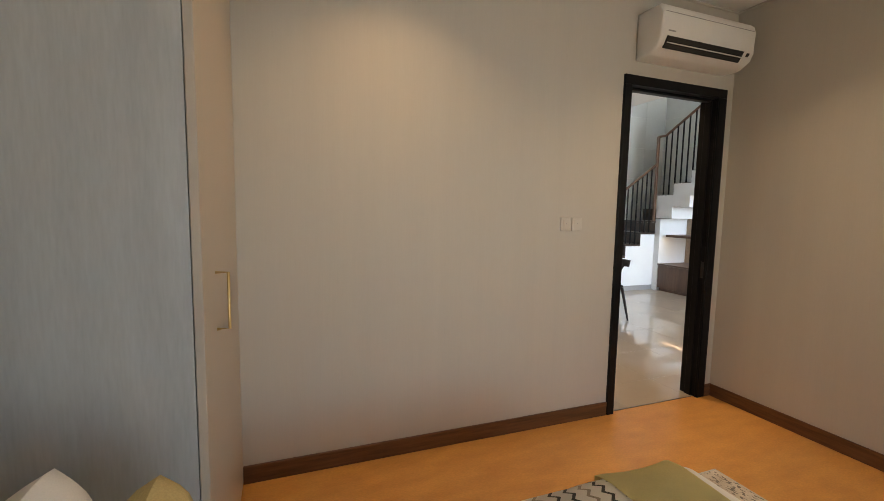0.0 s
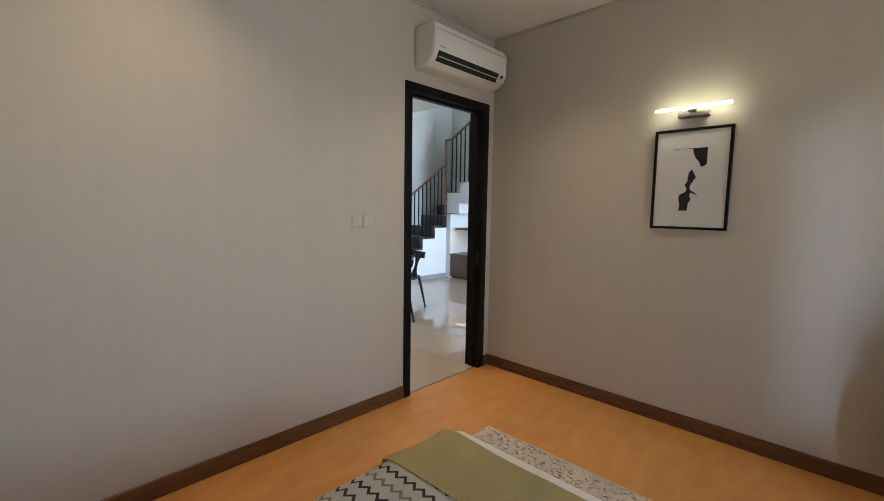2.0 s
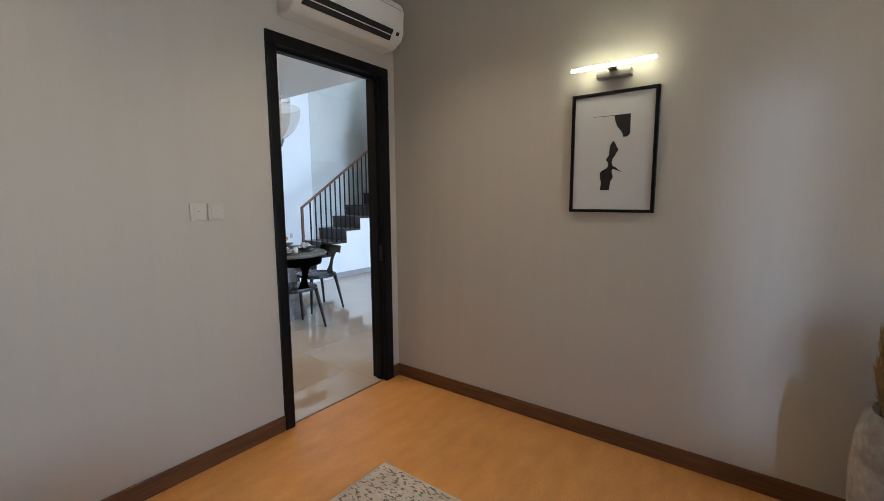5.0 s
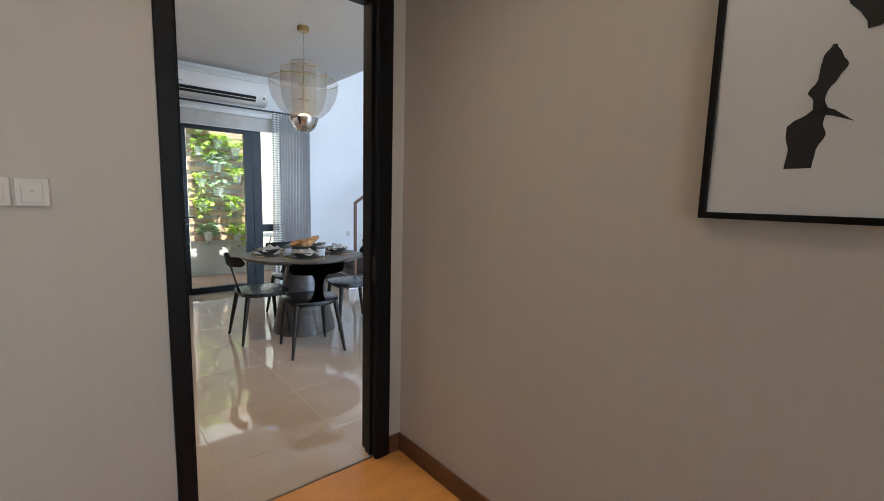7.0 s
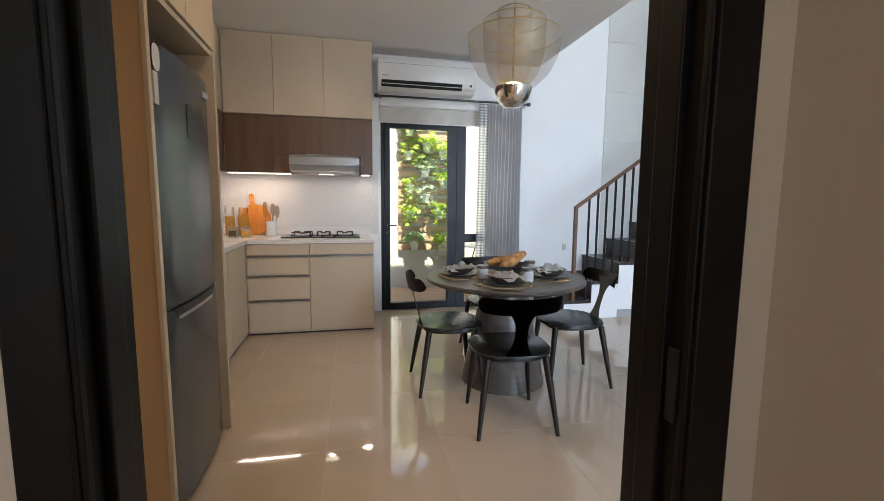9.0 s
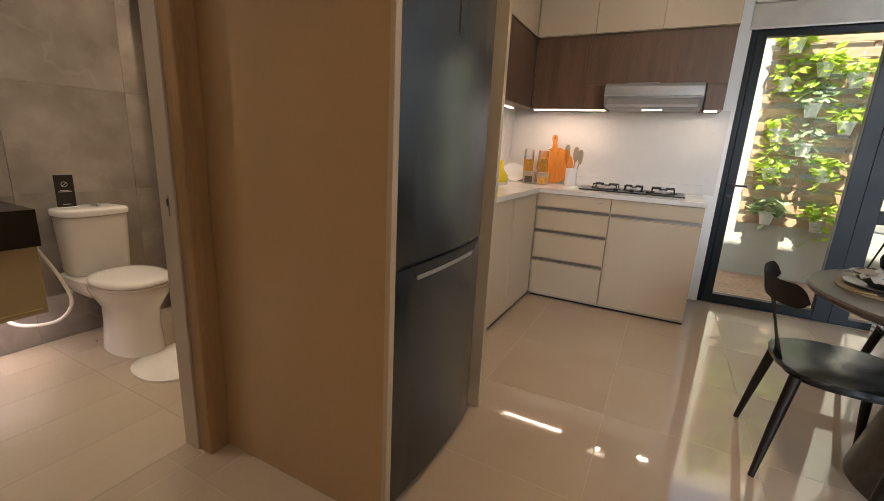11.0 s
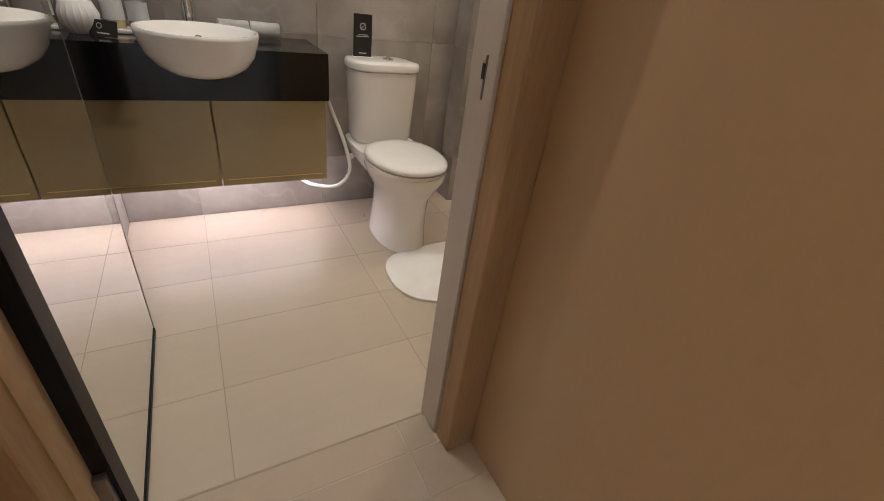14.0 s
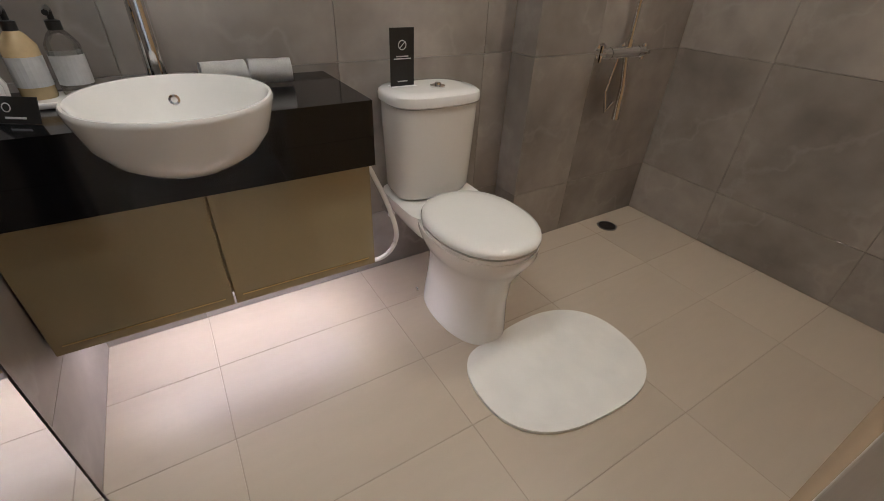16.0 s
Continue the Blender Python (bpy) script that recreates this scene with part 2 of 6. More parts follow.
garden_slat = material("garden_slat_wood", (0.60, 0.40, 0.26), 0.6, vary=0.18, scale=3, fine=0.1, fine_scale=30, stretch=(1, 8, 8), random_tint=0.1)
garden_wall_paint = material("cream_garden_wall", (0.64, 0.62, 0.53), 0.85, vary=0.06, scale=2, fine=0.04, bump=0.2)
deck_wood = material("deck_wood", (0.48, 0.30, 0.20), 0.6, vary=0.15, scale=3, fine=0.1, stretch=(8, 1, 8), random_tint=0.1)
orange_wood = material("orange_wood", (0.72, 0.25, 0.035), 0.4, vary=0.1, scale=6, fine=0.08, fine_scale=30, stretch=(8, 1, 1))
yellow_glaze = material("yellow_glaze", (0.72, 0.56, 0.03), 0.15, vary=0.03, scale=5)
pasta = material("dry_pasta", (0.78, 0.38, 0.04), 0.6, vary=0.2, scale=60, fine=0.1)
spice = material("dark_spice", (0.09, 0.07, 0.05), 0.7, vary=0.2, scale=60)
bread_crust = material("bread_crust", (0.62, 0.30, 0.10), 0.65, vary=0.3, scale=22, fine=0.08, bump=0.4)
stoneware = material("dark_stoneware", (0.10, 0.09, 0.08), 0.35, vary=0.2, scale=12)
woven = material("woven_placemat", (0.30, 0.24, 0.15), 0.8, vary=0.12, scale=60, fine=0.12, fine_scale=300, bump=0.5)
art_paper = material("art_paper", (0.60, 0.60, 0.60), 0.35, vary=0.01, scale=4, fine=0.005, bump=0.0, coat=0.35)
art_ink = material("black_ink", (0.012, 0.012, 0.013), 0.5, vary=0.05, scale=9, bump=0.0)
sign_black = material("black_sign", (0.02, 0.02, 0.02), 0.3, vary=0.05, scale=9, bump=0.0)
sign_white = material("sign_print", (0.6, 0.6, 0.6), 0.5, vary=0.02, scale=9, bump=0.0)
soap = material("amber_soap", (0.52, 0.40, 0.22), 0.15, vary=0.05, scale=6, bump=0.0)
sticker = material("sticker", (0.62, 0.62, 0.62), 0.4, vary=0.05, scale=20, bump=0.0)
strike_metal = material("dull_steel", (0.32, 0.30, 0.28), 0.35, 0.9, vary=0.1, scale=20, bump=0.0)
mirror_glass = material("mirror", (0.82, 0.83, 0.82), 0.02, 1.0, vary=0.0, scale=2, fine=0.0, bump=0.0, rough_vary=0.0)
tube_glow = glowing("tube_glow", (1.0, 0.90, 0.58), 6.0)
bulb_glow = glowing("bulb_glow", (1.0, 0.78, 0.42), 7)
lens_glow = glowing("lens_glow", (1.0, 0.86, 0.66), 1.6)
strip_glow = glowing("strip_glow", (1.0, 0.86, 0.74), 1.1)
pane_glass = bpy.data.materials.new("window_glass")
pane_glass.use_nodes = True
n, l = pane_glass.node_tree.nodes, pane_glass.node_tree.links
n.remove(n["Principled BSDF"])
see, gloss, fres, blend = n.new("ShaderNodeBsdfTransparent"), n.new("ShaderNodeBsdfGlossy"), n.new("ShaderNodeFresnel"), n.new("ShaderNodeMixShader")
see.inputs[0].default_value, gloss.inputs["Roughness"].default_value = (0.94, 0.96, 0.95, 1), 0.01
fres.inputs["IOR"].default_value = 1.12
l.new(fres.outputs[0], blend.inputs[0])
l.new(see.outputs[0], blend.inputs[1])
l.new(gloss.outputs[0], blend.inputs[2])
l.new(blend.outputs[0], n["Material Output"].inputs[0])
jar_glass = glass("jar_glass", (0.95, 0.96, 0.94), alpha=0.55)

# smoked gold mesh of the pendant: fine wires with gaps
mesh_gold = material("gold_mesh", (0.46, 0.37, 0.24), 0.35, 0.2, vary=0.05, scale=8, bump=0.0)
mesh_gold.node_tree.nodes["Principled BSDF"].inputs["Alpha"].default_value = 0.26
# striped sheer part of the curtain
sheer = material("striped_sheer", (0.62, 0.61, 0.60), 0.9, vary=0.04, scale=6, fine=0.05, fine_scale=260)
n, l, p = link_chain(sheer)
tc = n.new("ShaderNodeTexCoord")
sx = n.new("ShaderNodeSeparateXYZ")
l.new(tc.outputs["Object"], sx.inputs[0])
band = math_node(n, l, "GREATER_THAN", math_node(n, l, "FRACT", math_node(n, l, "MULTIPLY", sx.outputs["Z"], 31.0)), 0.45)
l.new(math_node(n, l, "ADD", math_node(n, l, "MULTIPLY", band, 0.5), 0.45), p.inputs["Alpha"])

# zigzag print of the bed runner: rows of dark, grey and beige chevrons
zigzag = material("zigzag_print", (0.78, 0.76, 0.72), 0.85, vary=0.03, scale=7, fine=0.03, fine_scale=350, bump=0.15)
n, l, p = link_chain(zigzag)
tc = n.new("ShaderNodeTexCoord")
sx = n.new("ShaderNodeSeparateXYZ")
l.new(tc.outputs["Object"], sx.inputs[0])
tri = math_node(n, l, "ABSOLUTE", math_node(n, l, "SUBTRACT", math_node(n, l, "FRACT", math_node(n, l, "MULTIPLY", sx.outputs["Y"], 22.0)), 0.5))
row = math_node(n, l, "ADD", math_node(n, l, "MULTIPLY", sx.outputs["X"], 17.0), math_node(n, l, "MULTIPLY", tri, 0.75))
line = math_node(n, l, "LESS_THAN", math_node(n, l, "FRACT", row), 0.24)
third = math_node(n, l, "FRACT", math_node(n, l, "DIVIDE", math_node(n, l, "FLOOR", row), 3.0))
ramp = n.new("ShaderNodeValToRGB")
ramp.color_ramp.interpolation = "CONSTANT"
ramp.color_ramp.elements[0].color = (0.03, 0.03, 0.03, 1)
ramp.color_ramp.elements[1].position, ramp.color_ramp.elements[1].color = 0.3, (0.33, 0.29, 0.24, 1)
e = ramp.color_ramp.elements.new(0.6)
e.color = (0.05, 0.05, 0.05, 1)
l.new(third, ramp.inputs["Fac"])
old = p.inputs["Base Color"].links[0].from_socket
mx = n.new("ShaderNodeMix")
mx.data_type = "RGBA"
l.new(line, mx.inputs["Factor"])
l.new(old, mx.inputs["A"])
l.new(ramp.outputs[0], mx.inputs["B"])
l.new(mx.outputs["Result"], p.inputs["Base Color"])

# pale veins in the marble-like wall tiles
n, l, p = link_chain(bath_wall_tile)
tc = n.new("ShaderNodeTexCoord")
ns = n.new("ShaderNodeTexNoise")
ns.inputs["Scale"].default_value, ns.inputs["Detail"].default_value, ns.inputs["Distortion"].default_value = 1.3, 7.0, 0.1
l.new(tc.outputs["Object"], ns.inputs["Vector"])
vein = n.new("ShaderNodeMapRange")
vein.inputs["From Min"].default_value, vein.inputs["From Max"].default_value = 0.0, 0.012
vein.inputs["To Min"].default_value, vein.inputs["To Max"].default_value = 0.16, 0.0
l.new(math_node(n, l, "ABSOLUTE", math_node(n, l, "SUBTRACT", ns.outputs["Fac"], 0.47)), vein.inputs["Value"])
old = p.inputs["Base Color"].links[0].from_socket
mx = n.new("ShaderNodeMix")
mx.data_type = "RGBA"
l.new(vein.outputs[0], mx.inputs["Factor"])
l.new(old, mx.inputs["A"])
mx.inputs["B"].default_value = (0.50, 0.46, 0.42, 1)
l.new(mx.outputs["Result"], p.inputs["Base Color"])

# worn oriental print of the rug: broken blotches over cream
rug_cloth = material("worn_rug", (0.70, 0.62, 0.52), 0.95, vary=0.15, scale=11, fine=0.10, fine_scale=160, bump=0.6, other=(0.54, 0.46, 0.37))
n, l, p = link_chain(rug_cloth)
tc = n.new("ShaderNodeTexCoord")
ns = n.new("ShaderNodeTexNoise")
ns.inputs["Scale"].default_value, ns.inputs["Detail"].default_value = 72.0, 6.0
mp = n.new("ShaderNodeMapping")
mp.inputs["Scale"].default_value = (1.25, 0.55, 1)
l.new(tc.outputs["Object"], mp.inputs["Vector"])
l.new(mp.outputs[0], ns.inputs["Vector"])
spot = math_node(n, l, "GREATER_THAN", ns.outputs["Fac"], 0.572)
old = p.inputs["Base Color"].links[0].from_socket
mx = n.new("ShaderNodeMix")
mx.data_type = "RGBA"
l.new(spot, mx.inputs["Factor"])
l.new(old, mx.inputs["A"])
mx.inputs["B"].default_value = (0.20, 0.175, 0.15, 1)
l.new(mx.outputs["Result"], p.inputs["Base Color"])

splash = material("white_splash_tile", (0.66, 0.63, 0.60), 0.32, vary=0.02, scale=3, fine=0.01, bump=0.0)


# ---- building helpers ----
def link_mesh(name, bm, mat, smooth=False):
    me = bpy.data.meshes.new(name)
    bmesh.ops.recalc_face_normals(bm, faces=bm.faces)
    if smooth:
        for f in bm.faces:
            f.smooth = True
    bm.to_mesh(me)
    bm.free()
    me.materials.append(mat)
    if smooth:
        me.set_sharp_from_angle(angle=radians(38))
    return new(name, me)


def part(name, bm, mat, parent, label="", smooth=False):
    ob = link_mesh(name, bm, mat, smooth)
    ob.parent = parent
    if label:
        ob["label"] = label
    return ob


def thing(name, label, category, x=0, y=0, z=0, rz=0, group=""):
    ob = new(name)
    ob.empty_display_size = 0.1
    ob.matrix_world = pose(x, y, z, 0, 0, rz)
    return tagged(ob, label, category, group)


def setting(name, bm, mat, label="", smooth=False):
    return tagged(link_mesh(name, bm, mat, smooth), label, "", "", "structure")


def box(x0, x1, y0, y1, z0, z1, bevel=0.0, bm=None, segments=2):
    bm = bm or bmesh.new()
    vs = [bm.verts.new((x, y, z)) for x in (x0, x1) for y in (y0, y1) for z in (z0, z1)]
    fs = [bm.faces.new([vs[i] for i in q]) for q in ((0, 1, 3, 2), (4, 6, 7, 5), (0, 4, 5, 1), (2, 3, 7, 6), (0, 2, 6, 4), (1, 5, 7, 3))]
    if bevel:
        es = list({e for f in fs for e in f.edges})
        bmesh.ops.bevel(bm, geom=es, offset=bevel, segments=segments, profile=0.5, affect="EDGES")
    return bm


def lathe(profile, n=32, bm=None, m=None, sx=1.0, sy=1.0):
    """A turned shape from (radius, height) pairs, closed where the radius is zero."""
    bm = bm or bmesh.new()
    rings = []
    for r, z in profile:
        if r < 1e-6:
            rings.append([bm.verts.new((0, 0, z))])
        else:
            rings.append([bm.verts.new((sx * r * math.cos(2 * math.pi * i / n), sy * r * math.sin(2 * math.pi * i / n), z)) for i in range(n)])
    for a, b in zip(rings, rings[1:]):
        for i in range(n):
            j = (i + 1) % n
            q = [a[i % len(a)], a[j % len(a)], b[j % len(b)], b[i % len(b)]]
            q = list(dict.fromkeys(q))
            if len(q) > 2:
                bm.faces.new(q)
    if m is not None:
        vs = [v for r in rings for v in r]
        bmesh.ops.transform(bm, matrix=m, verts=vs)
    return bm


def tube(points, radius, n=10, bm=None):
    """A round bar along points; radius may be one number or one for each point."""
    bm = bm or bmesh.new()
    pts = [Vector(q) for q in points]
    rs = radius if isinstance(radius, (list, tuple)) else [radius] * len(pts)
    rings = []
    for i, q in enumerate(pts):
        d = (pts[min(i + 1, len(pts) - 1)] - pts[max(i - 1, 0)]).normalized()
        up = Vector((0, 0, 1)) if abs(d.z) < 0.95 else Vector((1, 0, 0))
        a = d.cross(up).normalized()
        b = d.cross(a)
        rings.append([bm.verts.new(q + rs[i] * (a * math.cos(2 * math.pi * k / n) + b * math.sin(2 * math.pi * k / n))) for k in range(n)])
    for r, s in zip(rings, rings[1:]):
        for k in range(n):
            bm.faces.new((r[k], r[(k + 1) % n], s[(k + 1) % n], s[k]))
    bm.faces.new(rings[0])
    bm.faces.new(rings[-1])
    return bm


def slab(outline, z0, z1, bevel=0.0, bm=None, segments=2):
    """An upright prism over a plan outline."""
    bm = bm or bmesh.new()
    lo = [bm.verts.new((x, y, z0)) for x, y in outline]
    hi = [bm.verts.new((x, y, z1)) for x, y in outline]
    k = len(outline)
    fs = [bm.faces.new(lo), bm.faces.new(hi)] + [bm.faces.new((lo[i], lo[(i + 1) % k], hi[(i + 1) % k], hi[i])) for i in range(k)]
    if bevel:
        es = [e for f in fs[:2] for e in f.edges]
        bmesh.ops.bevel(bm, geom=es, offset=bevel, segments=segments, profile=0.5, affect="EDGES")
    return bm


def moved(bm, m):
    bmesh.ops.transform(bm, matrix=m, verts=bm.verts)
    return bm


def oval(cx, cy, rx, ry, n=40, power=2.0):
    out = []
    for i in range(n):
        a = 2 * math.pi * i / n
        c, s = math.cos(a), math.sin(a)
        out.append((cx + rx * math.copysign(abs(c) ** (2 / power), c), cy + ry * math.copysign(abs(s) ** (2 / power), s)))
    return out


def grid_sheet(nu, nv, f, bm=None, thick=0.0):
    """A curved sheet from f(u, v) with u and v from 0 to 1."""
    bm = bm or bmesh.new()
    vs = [[bm.verts.new(f(i / nu, j / nv)) for j in range(nv + 1)] for i in range(nu + 1)]
    fs = [bm.faces.new((vs[i][j], vs[i + 1][j], vs[i + 1][j + 1], vs[i][j + 1])) for i in range(nu) for j in range(nv)]
    if thick:
        bmesh.ops.solidify(bm, geom=fs, thickness=thick)
    return bm


def tiles(parent, name, mat, mesh_size, origins, bevel=0.0015):
    """Alike pieces that share one mesh, each an object under its piece of the setting. Sizes that differ get a mesh of their own."""
    meshes = {}
    for (x, y, z), size in zip(origins, mesh_size):
        key = tuple(round(s, 3) for s in size)
        if key not in meshes:
            bm = box(0, size[0], 0, size[1], 0, size[2], bevel, segments=1)
            me = bpy.data.meshes.new(name)
            bm.to_mesh(me)
            bm.free()
            me.materials.append(mat)
            meshes[key] = me
        ob = new(name, meshes[key])
        ob.location = (x, y, z)
        ob.parent = parent


def cuts(a, b, first, step):
    """Joint positions from a to b on a grid through first."""
    k = math.floor((a - first) / step)
    out, q = [a], first + (k + 1) * step
    while q < b - 0.01:
        if q > a + 0.01:
            out.append(q)
        q += step
    return out + [b]


# thin leaves and curtains let light through
for green in (leaf_green, leaf_pale, curtain_cloth):
    n, l, p = link_chain(green)
    through_leaf, half = n.new("ShaderNodeBsdfTranslucent"), n.new("ShaderNodeMixShader")
    half.inputs[0].default_value = 0.5
    l.new(p.inputs["Base Color"].links[0].from_socket, through_leaf.inputs[0])
    l.new(p.outputs[0], half.inputs[1])
    l.new(through_leaf.outputs[0], half.inputs[2])
    l.new(half.outputs[0], n["Material Output"].inputs[0])

# ---- structure: bedroom ----
BED_H, DIN_H, BATH_H, VOID_H = 2.86, 2.93, 2.45, 5.6
setting("floor_bedroom", box(-1.0, 3.20, -2.1, 2.425, -0.12, 0.0), vinyl, "honey-coloured vinyl floor with faint wood figure")
bm = box(-1.0, 2.114, 2.408, 2.53, -0.05, VOID_H)
box(3.057, 3.133, 2.408, 2.53, -0.05, VOID_H, bm=bm)
box(2.114, 3.057, 2.408, 2.50, 2.307, VOID_H, bm=bm)
setting("wall_bedroom_north", bm, wallpaper, "greige wallpaper with fine vertical threads")
setting("wall_bedroom_east", box(3.133, 3.273, -2.1, 2.53, -0.05, VOID_H), wallpaper, "greige wallpaper with fine vertical threads")
setting("wall_bedroom_west", box(-1.12, -0.85, -2.1, 2.408, -0.05, VOID_H), wallpaper)
bm = box(-0.85, 0.25, -2.22, -2.1, -0.05, BED_H)
box(2.15, 3.133, -2.22, -2.1, -0.05, BED_H, bm=bm)
box(0.25, 2.15, -2.22, -2.1, 2.4, BED_H, bm=bm)
box(0.25, 2.15, -2.22, -2.1, -0.05, 0.6, bm=bm)
setting("wall_bedroom_south", bm, wallpaper)
# unseen panel, added only to cut the sky light entering the bedroom
setting("window_2", box(0.25, 1.0, -2.18, -2.16, 0.6, 2.4), linen, "unseen pale panel added to block part of the bedroom window's sky light")
bm = box(-0.85, 3.121, -2.1, 2.398, BED_H, BED_H + 0.1)
setting("ceiling_bedroom", bm, ceiling_paint)
bm = box(-0.85, 3.133, 2.400, 2.408, BED_H - 0.012, BED_H + 0.02)
box(3.123, 3.133, -2.1, 2.40, BED_H - 0.012, BED_H + 0.02, bm=bm)
setting("trim_ceiling_groove", bm, wallpaper)


def skirting(name, x0, x1, y0, y1, mat, h=0.095):
    bm = box(x0, x1, y0, y1, 0.0, h, 0.004)
    return setting(name, bm, mat, "brown wooden skirting board")


skirting("baseboard_north", -0.188, 2.112, 2.393, 2.407, skirting_wood)
skirting("baseboard_north_end", 3.060, 3.118, 2.393, 2.407, skirting_wood)
skirting("baseboard_east", 3.118, 3.132, -2.1, 2.407, skirting_wood)


def door_frame():
    """Black lining of the bedroom doorway with a stepped profile."""
    t = thing("door_1", "black lacquered door frame of an open doorway", "door frame", 0, 0, 0)
    t["kind"] = "structure"
    x0, x1, top = 2.114, 3.057, 2.307
    for name, a, b in (("jamb", x0, x0 + 0.06), ("jamb", x1 - 0.075, x1)):
        bm = box(a, b, 2.391, 2.545, 0.0, top - 0.062, 0.004)
        inner = (b - 0.012, b + 0.012) if a == x0 else (a - 0.012, a + 0.012)
        box(inner[0], inner[1], 2.445, 2.495, 0.0, top - 0.075, 0.003, bm=bm)
        inner = (b - 0.01, b + 0.006) if a == x0 else (a - 0.006, a + 0.01)
        box(inner[0], inner[1], 2.398, 2.412, 0.0, top - 0.075, 0.003, bm=bm)
        part(name, bm, black_frame, t)
    bm = box(x0, x1, 2.391, 2.545, top - 0.062, top, 0.004)
    box(x0 + 0.08, x1 - 0.08, 2.445, 2.495, top - 0.08, top - 0.055, 0.003, bm=bm)
    part("head", bm, black_frame, t)
    part("strike_plate", box(x1 - 0.083, x1 - 0.0765, 2.415, 2.437, 0.93, 1.05, 0.001), black_plastic, t, "small dark strike plate")


door_frame()
setting("threshold", box(2.19, 2.98, 2.425, 2.436, -0.02, 0.004, 0.001), strike_metal, "thin metal threshold strip")

# ---- structure: hall, kitchen, dining, living, stairs ----
setting("floor_living_bed", box(0.90, 7.5, -2.1, 7.02, -0.15, -0.0009), grout, "pale grout between polished floor tiles")
setting("wall_hall_south", box(1.06, 1.95, 2.53, 2.70, 0.0, DIN_H), hall_panel, "taupe laminate wall panel")
bm = box(0.89, 1.0, 3.50, 7.0, -0.05, DIN_H)
box(0.89, 1.0, 2.50, 3.50, 2.25, DIN_H, bm=bm)
box(0.89, 1.0, 2.50, 2.765, -0.05, 2.25, bm=bm)
setting("wall_bath_east", bm, hall_panel)
bm = box(1.0, 2.83, 6.85, 7.0, -0.05, 3.24)
box(4.447, 7.38, 6.85, 7.0, -0.05, VOID_H, bm=bm)
box(2.83, 4.447, 6.85, 7.0, 2.28, 3.24, bm=bm)
setting("wall_dining_north", bm, white_paint, "smooth white painted wall")
setting("wall_living_east", box(7.38, 7.5, -2.1, 7.0, -0.05, VOID_H), white_paint)
bm = box(3.273, 4.5, -2.22, -2.1, -0.05, VOID_H)
box(4.5, 7.3, -2.22, -2.1, 4.6, VOID_H, bm=bm)
box(7.3, 7.5, -2.22, -2.1, -0.05, VOID_H, bm=bm)
setting("wall_living_south", bm, white_paint)
bm = box(1.0, 3.273, 2.53, 6.85, DIN_H, DIN_H + 0.3)
box(3.273, 4.74, -2.1, 6.85, DIN_H, DIN_H + 0.3, bm=bm)
setting("ceiling_dining", bm, ceiling_paint)
setting("ceiling_stairwell", box(4.74, 7.38, -2.1, 6.85, VOID_H - 0.1, VOID_H), ceiling_paint)
setting("wall_stairwell_west", box(4.62, 4.74, -2.1, 6.85, DIN_H + 0.3, VOID_H - 0.1), white_paint)
setting("roof", box(-1.2, 4.62, -2.3, 7.0, 3.24, 3.36), ceiling_paint)

# ---- structure: bathroom ----
setting("floor_bathroom_bed", box(-0.7, 0.899, 2.5, 5.35, -0.15, -0.0009), bath_grout, "brown grout between matt floor tiles")
setting("wall_bath_west", box(-0.70, -0.568, 2.5, 5.35, -0.05, 3.2), bath_grout)
setting("wall_bath_shower", box(-0.567, -0.428, 4.288, 5.35, -0.05, BATH_H), bath_grout)
setting("wall_bath_north", box(-0.427, 0.89, 5.198, 5.35, -0.05, 3.2), bath_grout)
setting("wall_bath_south", box(-0.567, 0.889, 2.53, 2.662, -0.05, BATH_H), bath_grout)
setting("ceiling_bathroom", box(-0.56, 0.889, 2.67, 5.19, BATH_H, BATH_H + 0.1), ceiling_paint)


